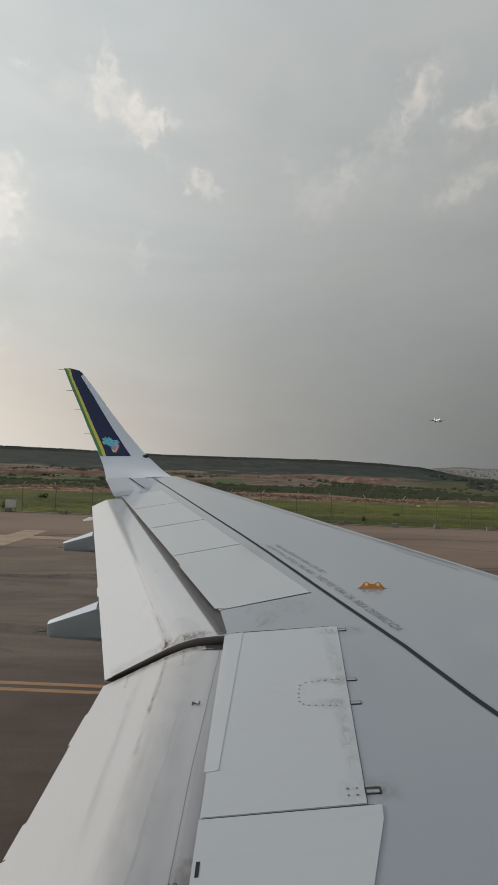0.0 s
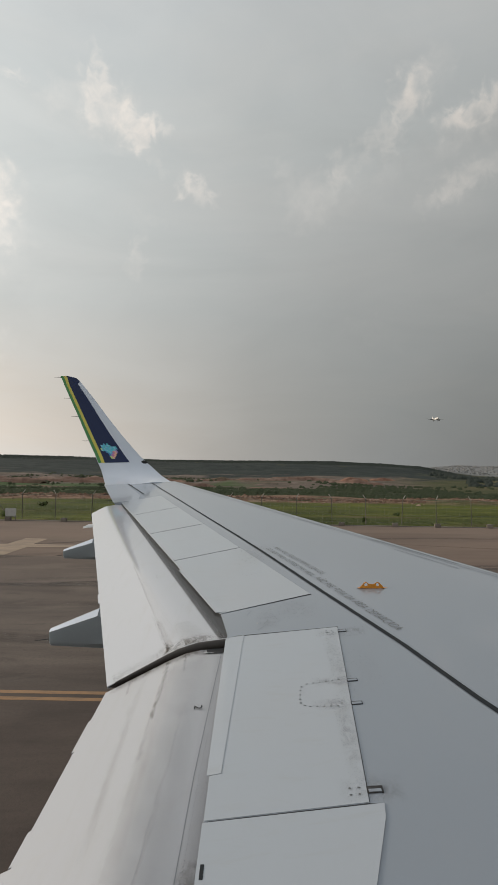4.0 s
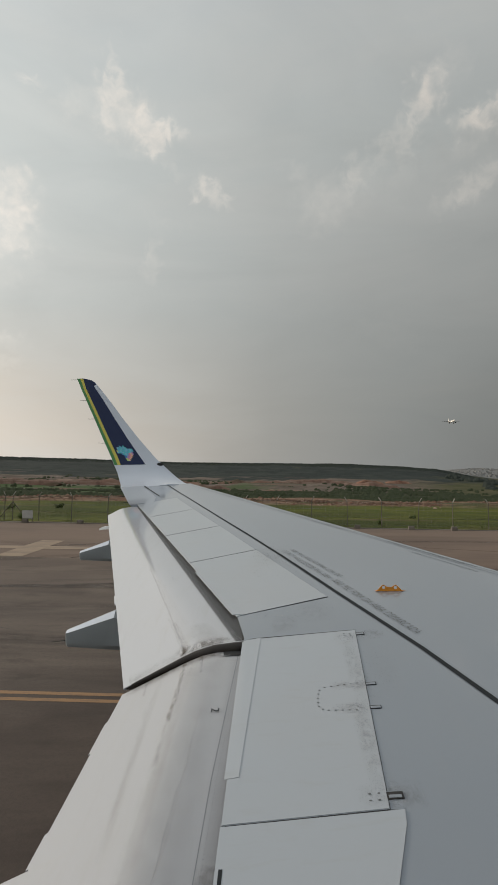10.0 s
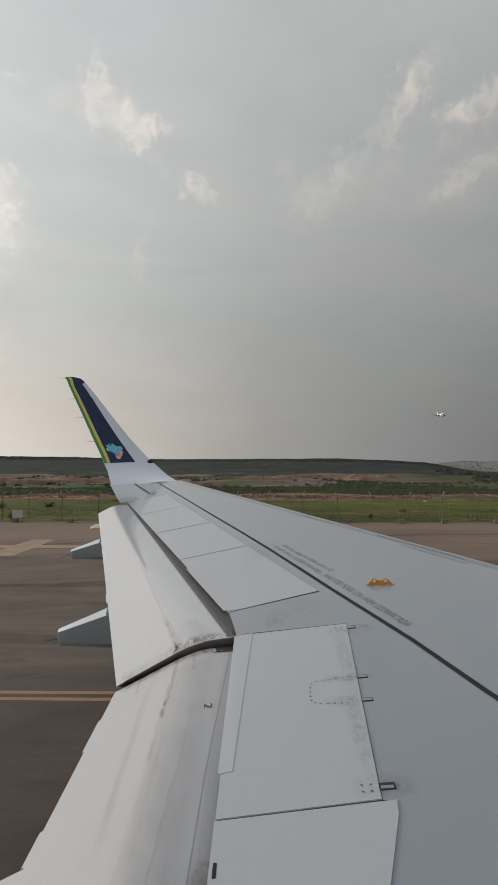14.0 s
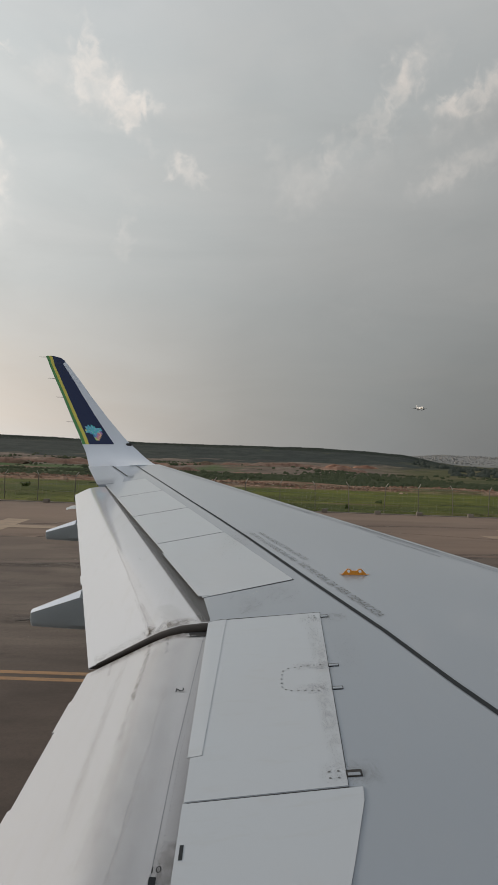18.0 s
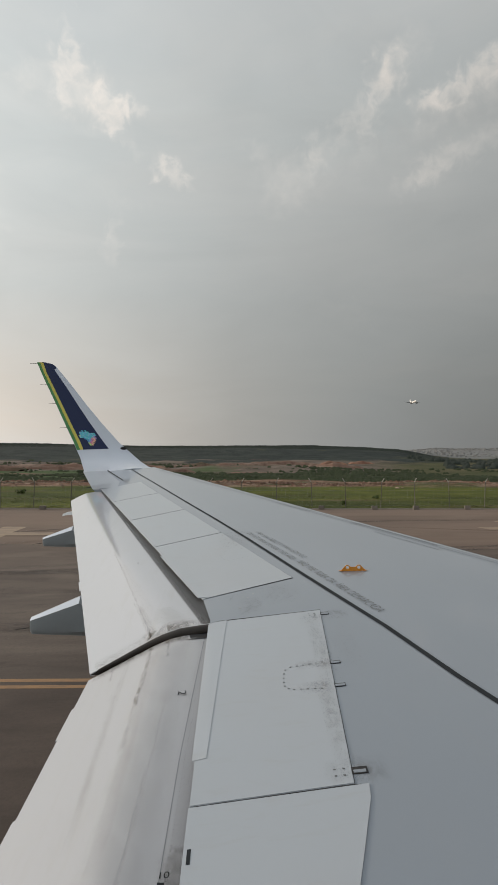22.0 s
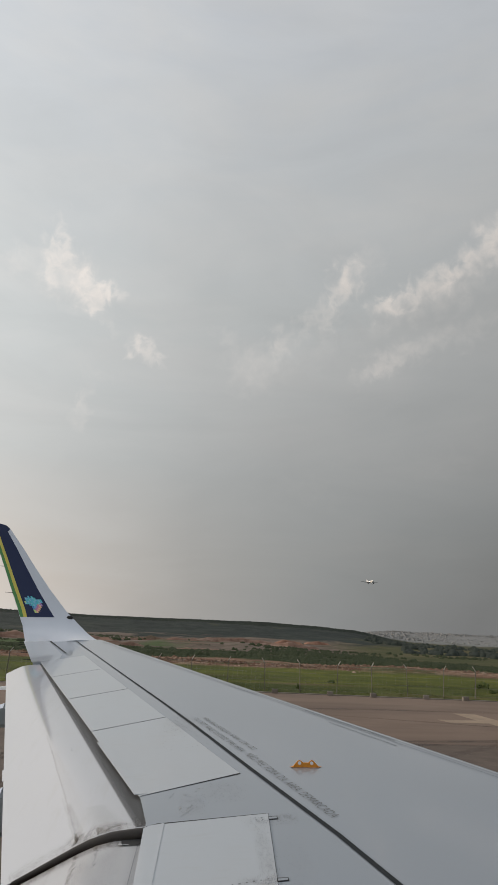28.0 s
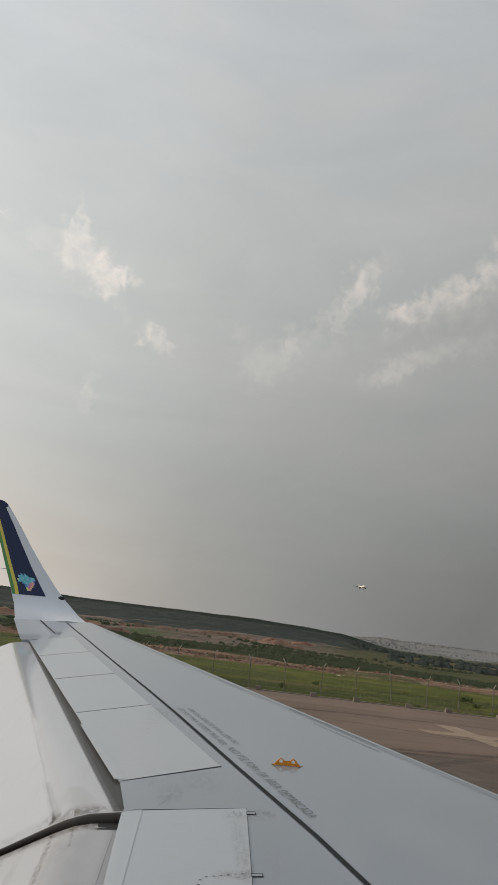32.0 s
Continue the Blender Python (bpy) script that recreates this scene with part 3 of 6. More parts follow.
def loft(sections, close=True, cap=True):
    """A skin through rings of points, all with the same count."""
    bm = bmesh.new()
    rings = [[bm.verts.new(p) for p in s] for s in sections]
    n = len(rings[0])
    for a, b in zip(rings, rings[1:]):
        for i in range(n if close else n - 1):
            j = (i + 1) % n
            bm.faces.new((a[i], a[j], b[j], b[i]))
    if cap and close:
        bm.faces.new(rings[0])
        bm.faces.new(rings[-1])
    return bm


def box(bm, x0, x1, y0, y1, z0, z1, bevel=0.0):
    vs = [bm.verts.new((x, y, z)) for z in (z0, z1) for x, y in ((x0, y0), (x1, y0), (x1, y1), (x0, y1))]
    fs = [bm.faces.new([vs[i] for i in q]) for q in ((3, 2, 1, 0), (4, 5, 6, 7), (0, 1, 5, 4), (1, 2, 6, 5), (2, 3, 7, 6), (3, 0, 4, 7))]
    if bevel:
        es = list({e for f in fs for e in f.edges})
        bmesh.ops.bevel(bm, geom=es, offset=bevel, segments=2, affect="EDGES")
    return bm


def tube(bm, a, b, r0, r1=None, n=8):
    a, b = Vector(a), Vector(b)
    r1 = r0 if r1 is None else r1
    u = (b - a).normalized()
    s = u.orthogonal().normalized()
    v = u.cross(s)
    ra = [bm.verts.new(a + (s * math.cos(k * math.tau / n) + v * math.sin(k * math.tau / n)) * r0) for k in range(n)]
    rb = [bm.verts.new(b + (s * math.cos(k * math.tau / n) + v * math.sin(k * math.tau / n)) * r1) for k in range(n)]
    for k in range(n):
        bm.faces.new((ra[k], ra[(k + 1) % n], rb[(k + 1) % n], rb[k]))
    bm.faces.new(ra)
    bm.faces.new(rb)
    return bm


# ---- ground ----
EDGE = 53.0            # where the pavement ends and the grass begins, metres outboard


def land_height(x, y):
    """Flat airfield, a shallow valley behind it, and a wooded ridge that falls away towards the nose."""
    r = math.hypot(x, y)
    if y < 74:
        return 0.0
    a = math.degrees(math.atan2(x, y))
    mound = 0.45 * float(np.interp(y, [74, 82, 92, 108], [0, 1, 1, 0])) * (1 + 0.8 * noise.noise(Vector((x * 0.09, y * 0.09, 5))))
    knots = [(92, 0.0), (130, -2.4), (250, -6.2), (400, -8.4), (560, -8.2), (680, -5.6), (1150, 2.0), (1500, 0.2), (4600, -24.0)]
    ridge = np.interp(a, [-60, -35, -21, -14, -8, 0, 7, 11, 14, 16.5, 18.5, 24, 40, 60], [17, 17, 13.5, 11, 9.5, 10.5, 10.5, 8.0, 4.0, -5.0, -15, -20, -22, -22])
    z = float(np.interp(r, [k[0] for k in knots], [k[1] for k in knots]))
    w = float(np.interp(r, [620, 1150, 1500, 4600], [0, 1, 0.9, 0.3]))
    z += ridge * w * w * (3 - 2 * w) + mound
    z += float(np.interp(r, [2300, 4400], [0, 50])) * float(np.interp(a, [11, 17, 60], [0, 1, 1]))
    rough = noise.fractal(Vector((x, y, 0)) * 0.006, 1.0, 2.0, 4)
    z += rough * float(np.interp(r, [80, 200, 600, 1200], [0.0, 0.7, 2.0, 2.2]))
    # quarry terraces
    q = float(np.interp(r, [330, 400, 600, 680], [0, 1, 1, 0])) * float(np.interp(a, [-40, 6, 13], [1, 1, 0]))
    step = rough * 5.0
    z += q * 1.5 * (math.floor(step) + min(1.0, (step - math.floor(step)) * 3.5) - step * 0.5)
    return z


def build_ground():
    bm = bmesh.new()
    ranges = [0, 20, 40, 53, 60, 70, 80, 86, 92, 98, 106, 118, 132, 148, 166, 186, 208, 232, 258, 286, 316, 348, 380, 412, 445, 478, 512, 548, 585, 622,
              660, 700, 745, 795, 850, 905, 960, 1020, 1085, 1150, 1230, 1350, 1550, 1900, 2400, 3000, 3700, 4600]
    angles = [-180 + 12 * k for k in range(11)] + [-50 + 0.8 * k for k in range(126)] + [62 + 12 * k for k in range(10)]
    rings = []
    for r in ranges[1:]:
        rings.append([bm.verts.new((r * math.sin(radians(a)), r * math.cos(radians(a)),
                                    land_height(r * math.sin(radians(a)), r * math.cos(radians(a))) - (0.03 if r < 75 else 0))) for a in angles])
    mid = bm.verts.new((0, 0, -0.03))
    n = len(angles)
    for i in range(n):
        bm.faces.new((mid, rings[0][i], rings[0][(i + 1) % n]))
    for p, q in zip(rings, rings[1:]):
        for i in range(n):
            bm.faces.new((p[i], p[(i + 1) % n], q[(i + 1) % n], q[i]))
    tagged(part("ground", bm, M_LAND, smooth=60), "open land of grass, red earth and a quarry below a wooded ridge", "ground", kind="structure")


def sheet(name, corners, z, mat, label, category, cells=1):
    bm = bmesh.new()
    top = [bm.verts.new((x, y, z)) for x, y in corners]
    low = [bm.verts.new((x, y, z - 0.2)) for x, y in corners]
    bm.faces.new(top)
    for i in range(len(top)):
        j = (i + 1) % len(top)
        bm.faces.new((top[i], low[i], low[j], top[j]))
    return tagged(part(name, bm, mat), label, category, kind="structure")


build_ground()
sheet("taxiway", [(-400, -60), (400, -60), (400, 27), (60, 29), (20, 31.5), (-14, 34), (-400, 36)], 0.0, M_ASPHALT,
      "dark asphalt taxiway with tyre streaks and old patches", "taxiway")
sheet("apron", [(-400, 36.003), (-14, 34.003), (20, 31.503), (60, 29.003), (400, 27.003), (400, EDGE), (-400, EDGE)], -0.004, M_APRON,
      "brownish concrete apron beside the taxiway, stained", "pavement")
bm = bmesh.new()
for i in range(80):
    x0 = -120 + 3 * i
    box(bm, x0 + 0.012, x0 + 2.988, EDGE - 0.30, EDGE - 0.02, -0.1, 0.05, 0.012)
tagged(part("kerb", bm, M_CONCRETE), "low pale concrete kerb between apron and grass", "kerb", kind="structure")
for k, y in enumerate((14.38, 14.74)):
    bm = bmesh.new()
    for i in range(60):
        x0 = -150 + 5 * i
        q = [bm.verts.new(p) for p in ((x0, y, 0.004), (x0 + 5, y, 0.004), (x0 + 5, y + 0.17, 0.004), (x0, y + 0.17, 0.004))]
        bm.faces.new(q)
    tagged(part("taxiway_line", bm, M_MARK), "faded yellow painted line along the taxiway", "line", kind="structure")


def painted_cross(at, turn, reach):
    """A broad worn cross: one long bar along the apron, one across it."""
    m = pose(at[0], at[1], 0.006, 0, 0, turn)
    pts = [(-reach, -0.55), (-0.7, -0.62), (-0.75, -3.5), (0.6, -3.7), (0.75, -0.6), (3.2, -0.6), (3.0, 0.6), (0.7, 0.62), (0.8, 3.3), (-0.55, 3.5), (-0.7, 0.62), (-reach, 0.55)]
    bm = bmesh.new()
    bm.faces.new([bm.verts.new(m @ Vector((x, y, 0))) for x, y in pts])
    tagged(part("pavement_marking", bm, M_TAN), "worn tan cross painted on the pavement", "marking", kind="structure")


painted_cross((-12.8, 37.6), 2, 6.0)
painted_cross((17.6, 40.4), 186, 4.6)


def pavement_cracks():
    """Tar-filled cracks that wander over the asphalt."""
    rng = random.Random(17)
    for _ in range(12):
        x, y, a = rng.uniform(-26, 4), rng.uniform(8, 46), rng.choice((0.1, 1.4, 2.4, 0.7))
        bm = bmesh.new()
        prev = None
        for _ in range(rng.randint(10, 24)):
            w = rng.uniform(0.006, 0.016)
            n = Vector((-math.sin(a), math.cos(a), 0)) * w
            pair = [bm.verts.new(Vector((x, y, 0.0045)) + n), bm.verts.new(Vector((x, y, 0.0045)) - n)]
            if prev:
                bm.faces.new((prev[0], prev[1], pair[1], pair[0]))
            prev = pair
            a += rng.gauss(0, 0.25)
            x, y = x + 0.35 * math.cos(a), y + 0.35 * math.sin(a)
        tagged(part("pavement_crack", bm, M_TAR), "dark tar-filled crack in the asphalt", "crack", kind="structure")


def tyre_streaks():
    """Long soft bands of rubber left by turning wheels."""
    rng = random.Random(29)
    for _ in range(26):
        x, y, a = rng.uniform(-40, 6), rng.uniform(15, 46), rng.gauss(-0.12, 0.42)
        bend, w, k = rng.uniform(-0.02, 0.02), rng.uniform(0.25, 0.9), rng.uniform(0.2, 0.6)
        bm = bmesh.new()
        fade = bm.verts.layers.float.new("fade")
        rows, n = [], rng.randint(16, 30)
        for i in range(n):
            side = Vector((-math.sin(a), math.cos(a), 0))
            row = []
            for f, s in ((-1, 0.0), (-0.4, 1.0), (0.4, 1.0), (1, 0.0)):
                v = bm.verts.new(Vector((x, y, 0.0055)) + side * w * f)
                v[fade] = s * k * math.sin(math.pi * i / (n - 1))
                row.append(v)
            rows.append(row)
            a += bend
            x, y = x + 1.2 * math.cos(a), y + 1.2 * math.sin(a)
            if y > EDGE - 1.5:
                break
        if len(rows) < 4:
            bm.free()
            continue
        for p, q in zip(rows, rows[1:]):
            for j in range(3):
                bm.faces.new((p[j], p[j + 1], q[j + 1], q[j]))
        tagged(part("tyre_streak", bm, M_RUBBER), "dark rubber streak left on the pavement", "tyre mark", kind="structure")


pavement_cracks()
tyre_streaks()

# ---- fence with its concrete blocks ----
FENCE = EDGE + 1.6


def build_post(lean):
    post = empty("fence_post", label="slim dark fence post with a pale bent top beside the grass", category="post", group="perimeter fence posts")
    bm = bmesh.new()
    box(bm, -0.024, 0.024, -0.03, 0.03, -0.3, 2.05, 0.008)
    part("shaft", bm, M_SHAFT, post)
    bm = bmesh.new()
    tube(bm, (0, 0, 2.0), (lean * 0.20, 0.05, 2.32), 0.034, 0.03, 6)
    part("arm", bm, M_POST, post, "pale bent top")
    return post


def build_fence():
    a, b = build_post(1), build_post(-1)
    rng = random.Random(4)
    xs = [-46 + 2.75 * k for k in range(34)]
    a.location, b.location = (xs[0], FENCE, 0), (xs[1], FENCE, 0)
    for k, x in enumerate(xs[2:]):
        copy_thing(a if rng.random() < 0.5 else b, pose(x + rng.uniform(-0.15, 0.15), FENCE + rng.uniform(-0.1, 0.1), 0, rng.uniform(-2, 2), rng.uniform(-2.5, 2.5), rng.uniform(-8, 8)))
    braced = build_post(1)
    braced.location = (-20.6, FENCE - 0.02, 0)
    tagged(braced, "dark fence post held by two slanting stays", "post", "perimeter fence posts")
    for sx in (-1, 1):
        bm = bmesh.new()
        tube(bm, (0, 0, 1.5), (sx * 1.25, 0.02, -0.05), 0.03, n=6)
        part("stay", bm, M_SHAFT, braced)
    wires = empty("wire_mesh", (0, FENCE, 0), label="thin galvanised wire netting strung along the fence posts", category="fence")
    for z in (0.15, 0.75, 1.35, 1.95):
        bm = bmesh.new()
        for p, q in zip(xs, xs[1:]):
            tube(bm, (p, 0.07, z), ((p + q) / 2, 0.07, z - 0.03), 0.006, n=3)
            tube(bm, ((p + q) / 2, 0.07, z - 0.03), (q, 0.07, z), 0.006, n=3)
        part("wire", bm, M_WIRE, wires)
    bm = bmesh.new()
    for k in range(int((xs[-1] - xs[0]) / 0.35)):
        x = xs[0] + 0.35 * k
        tube(bm, (x, 0.07, 0.02), (x + 0.12, 0.07, 1.95), 0.003, n=3)
    tagged(part("netting", bm, M_WIRE, wires), kind="stuff")
    bm = bmesh.new()
    box(bm, -0.22, 0.22, -0.16, 0.16, -0.02, 0.28, 0.03)
    block = part("concrete_block", bm, M_CONCRETE)
    tagged(block, "low weathered concrete block at the pavement edge", "block", "blocks at the pavement edge")
    block.location = (-40, EDGE - 0.52, 0)
    for k in range(1, 24):
        copy_thing(block, pose(-40 + 3.6 * k + rng.uniform(-0.5, 0.5), EDGE - 0.5 + rng.uniform(-0.12, 0.12), 0, 0, 0, rng.uniform(-9, 9)))
    board = empty("notice_board", (-18.7, EDGE - 0.3, 0), label="small white notice board on two short legs", category="sign")
    bm = bmesh.new()
    box(bm, -0.42, 0.42, -0.03, 0.03, 0.32, 0.95, 0.012)
    part("panel", bm, M_SIGN, board)
    for x in (-0.38, 0.38):
        bm = bmesh.new()
        box(bm, x - 0.03, x + 0.03, -0.03, 0.03, -0.05, 0.36, 0.004)
        part("leg", bm, M_CONCRETE, board)


build_fence()


# ---- vegetation ----
def scatter_grass():
    rng = random.Random(11)
    verts, faces = [], []
    for _ in range(12000):
        x, y = rng.uniform(-44, 46), EDGE + 0.2 + 22 * rng.random() ** 1.3
        if noise.noise(Vector((x * 0.25, y * 0.25, 3))) < -0.15 and rng.random() < 0.8:
            continue
        h, s = 0.015 + 0.06 * rng.random() ** 2, rng.uniform(0.10, 0.3)
        for k in range(4):
            t = rng.uniform(0, math.tau)
            dx, dy = math.cos(t) * s, math.sin(t) * s
            n = len(verts)
            tri = [Vector((x - dx * 0.3, y - dy * 0.3, -0.04)), Vector((x + dy * 0.3, y - dx * 0.3, -0.04)), Vector((x + dx, y + dy, h * rng.uniform(0.6, 1.1)))]
            up = (tri[1] - tri[0]).cross(tri[2] - tri[0])
            verts += [tuple(q) for q in tri]
            faces.append((n, n + 1, n + 2) if 0.083 * up.z > up.y else (n, n + 2, n + 1))
    me = bpy.data.meshes.new("grass")
    me.from_pydata(verts, [], faces)
    me.materials.append(M_BLADE)
    me.normals_split_custom_set_from_vertices([(0.0, 0.0, 1.0)] * len(verts))
    tagged(new("grass", me), "rough green grass along the fence with darker tufts", "grass", kind="stuff")


def clump(verts, faces, at, sx, sz, rng, leaves):
    """One crown: small leaf faces thrown over a lumpy form, so that the outline is uneven and has gaps."""
    lumps = [(Vector((rng.gauss(0, 0.45), rng.gauss(0, 0.45), rng.uniform(0.25, 0.75))), rng.uniform(0.30, 0.55)) for _ in range(5)]
    for _ in range(leaves):
        c, r = lumps[rng.randrange(5)]
        d = Vector((rng.gauss(0, 1), rng.gauss(0, 1), rng.gauss(0.25, 1))).normalized()
        p = c + d * r * rng.uniform(0.75, 1.05)
        u = d.orthogonal().normalized()
        v = d.cross(u)
        k = rng.uniform(0.13, 0.28)
        n = len(verts)
        for a, b in ((1, 0), (-0.5, 0.85), (-0.5, -0.85)):
            q = p + (u * a + v * b) * k + d * rng.uniform(-0.05, 0.05)
            verts.append((at[0] + q.x * sx, at[1] + q.y * sx, at[2] + max(q.z, -0.1) * sz))
        faces.append((n, n + 1, n + 2))


def crown(verts, faces, at, sx, sz, rng):
    """A far tree: two or three uneven domes grown into one another."""
    for _ in range(rng.choice((2, 3))):
        cx, cy, r, h = at[0] + rng.gauss(0, 0.32) * sx, at[1] + rng.gauss(0, 0.32) * sx, sx * rng.uniform(0.30, 0.55), sz * rng.uniform(0.6, 1.05)
        n = len(verts)
        for f, zz in ((1.0, 0.0), (0.95, 0.55), (0.55, 0.88)):
            for k in range(6):
                t = (k + rng.uniform(-0.25, 0.25)) * math.tau / 6
                j = rng.uniform(0.75, 1.2)
                verts.append((cx + r * f * j * math.cos(t), cy + r * f * j * math.sin(t), at[2] + h * zz * rng.uniform(0.9, 1.08)))
        verts.append((cx, cy, at[2] + h))
        for g in (0, 6):
            for k in range(6):
                a, b = n + g + k, n + g + (k + 1) % 6
                faces.append((a, b, b + 6, a + 6))
        for k in range(6):
            faces.append((n + 12 + k, n + 12 + (k + 1) % 6, n + 18))


def plants(name, spots, mat, label, category, leaves, seed, size, soft=1.0):
    rng = random.Random(seed)
    verts, faces = [], []
    for x, y in spots:
        s = rng.uniform(*size)
        at = (x, y, land_height(x, y) - 0.1 * s)
        if leaves:
            clump(verts, faces, at, s, s * rng.uniform(0.7, 1.15), rng, leaves)
        else:
            crown(verts, faces, at, s * 1.3, s * rng.uniform(0.7, 1.1), rng)
    me = bpy.data.meshes.new(name)
    me.from_pydata(verts, [], faces)
    me.materials.append(mat)
    me.polygons.foreach_set("use_smooth", [leaves == 0] * len(me.polygons))
    if soft < 1.0:
        me.update()
        me.normals_split_custom_set_from_vertices([tuple(Vector((v.normal.x * soft, v.normal.y * soft, abs(v.normal.z) + 0.4)).normalized()) for v in me.vertices])
    return tagged(new(name, me), label, category, kind="stuff")


def polar(rng, r0, r1, a0, a1):
    r, a = math.sqrt(rng.uniform(r0 * r0, r1 * r1)), radians(rng.uniform(a0, a1))
    return r * math.sin(a), r * math.cos(a)


scatter_grass()
rng = random.Random(21)
plants("verge_weeds", [(rng.uniform(-40, 44), EDGE + rng.uniform(3, 21)) for _ in range(10)], M_WEED, "low dark weeds and shrubs in the grass beside the fence", "weeds", 120, 5, (0.2, 0.6), 0.3)


def scatter_clods():
    """Lumps of broken earth along the far rim of the grass."""
    rng = random.Random(41)
    verts, faces = [], []
    for _ in range(5200):
        x, y = rng.uniform(-75, 85), rng.triangular(77, 98, 84)
        if noise.noise(Vector((x * 0.06, y * 0.12, 7))) < -0.12:
            continue
        r, z = 0.10 + 0.42 * rng.random() ** 3, land_height(x, y)
        n = len(verts)
        for k in range(5):
            t = (k + rng.uniform(-0.3, 0.3)) * math.tau / 5
            verts.append((x + r * math.cos(t) * rng.uniform(0.7, 1.4), y + r * math.sin(t), z - 0.05))
        verts.append((x + rng.uniform(-0.3, 0.3) * r, y, z + r * rng.uniform(0.25, 0.6)))
        faces += [(n + k, n + (k + 1) % 5, n + 5) for k in range(5)]
    me = bpy.data.meshes.new("earth_clods")
    me.from_pydata(verts, [], faces)
    me.materials.append(M_CLOD)
    tagged(new("earth_clods", me), "broken lumps of red earth and pale rubble behind the grass", "rubble", kind="stuff")


scatter_clods()


def earth_bank(az, r, length, high, seed, earth, label):
    """A steep, gullied bank of bare earth facing the airfield."""
    rng = random.Random(seed)
    x0, y0 = r * math.sin(radians(az)), r * math.cos(radians(az))
    turn = rng.uniform(-0.25, 0.25)
    sections = []
    n = int(length / 2.0)
    for k in range(n + 1):
        t = k / n
        u = (t - 0.5) * length
        bend = 6 * noise.noise(Vector((u * 0.05, seed, 0)))
        h = high * math.sin(math.pi * min(1, max(0, t))) ** 0.5 * (0.75 + 0.5 * noise.noise(Vector((u * 0.09, seed, 3)))) + 0.2
        gully = 1.2 * noise.noise(Vector((u * 0.4, seed, 7)))
        ring = []
        for d, z in ((-3.2, -1.0), (-2.2 + gully, 0.10), (-1.4 + gully, 0.45), (-0.6 + 0.6 * gully, 0.85), (0.3, 1.0), (3.5, 0.95), (9.0, 0.3), (12.0, -1.0)):
            px, py = u, d * (0.6 + high * 0.15) + bend
            x, y = x0 + px * math.cos(turn) - py * math.sin(turn), y0 + px * math.sin(turn) + py * math.cos(turn)
            ring.append((x, y, land_height(x0, y0) + h * z + 0.25 * rng.uniform(-1, 1)))
        sections.append(ring)
    tagged(part("earth_bank", loft(sections), earth, smooth=70), label, "earth bank", "banks of the quarry")


for k, (az, r, length, high) in enumerate(((-15.5, 430, 60, 4.0), (-9.0, 470, 70, 5.5), (-5.5, 400, 34, 3.5), (-1.0, 520, 80, 5.0), (4.0, 480, 60, 3.6), (8.0, 440, 46, 3.0), (-21.0, 400, 50, 3.5), (1.5, 360, 40, 2.2))):
    earth_bank(az, r, length, high, k + 3, M_BANK, "eroded pinkish earth bank in the old quarry")
earth_bank(8.6, 570, 26, 4.2, 22, M_CUT, "bright orange cut in the earth below the wood")
earth_bank(10.9, 590, 22, 3.4, 27, M_CUT, "orange-brown cut in the earth below the wood")


def belts(rng, count, r0, r1, a0, a1, each, spread):
    """Bushes grown together in long uneven belts across the view."""
    out = []
    for _ in range(count):
        x, y = polar(rng, r0, r1, a0, a1)
        sx, sy = spread * rng.uniform(0.4, 1.6), spread * 0.22
        out += [(rng.gauss(x, sx), rng.gauss(y, sy)) for _ in range(int(each * rng.uniform(0.3, 1.7)))]
    return [p for p in out if p[1] > 104]


plants("valley_scrub", belts(rng, 80, 122, 340, -32, 34, 120, 13.0), M_BUSH, "dark green scrub and bushes filling the shallow valley", "bushes", 0, 6, (0.3, 1.3), 0.15)
plants("quarry_trees", belts(rng, 26, 290, 590, -34, 36, 60, 22.0), M_BUSH, "scattered dark trees between the quarry terraces", "trees", 0, 7, (0.5, 1.9), 0.15)
spots = [p for p in (polar(rng, 1000, 1260, -36, 17) for _ in range(15000)) if rng.random() < np.interp(math.hypot(*p), [1000, 1060, 1240], [0.05, 0.9, 1.0]) * np.interp(math.degrees(math.atan2(*p)), [-36, 14, 17], [1, 1, 0.2])]
knoll = [(rng.gauss(70, 20), rng.gauss(370, 26)) for _ in range(420)] + [(rng.gauss(12, 26), rng.gauss(230, 12)) for _ in range(300)]
plants("knoll_scrub", knoll, M_BUSH, "thick dark scrub on a low knoll before the ridge", "bushes", 0, 14, (0.6, 2.0), 0.15)
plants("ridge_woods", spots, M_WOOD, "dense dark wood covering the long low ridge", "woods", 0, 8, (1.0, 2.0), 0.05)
spots = [polar(rng, 480, 620, 18, 40) for _ in range(160)] + [polar(rng, 700, 900, 15, 40) for _ in range(420)]
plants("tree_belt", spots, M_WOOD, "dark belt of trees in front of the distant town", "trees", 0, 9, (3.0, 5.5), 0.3)


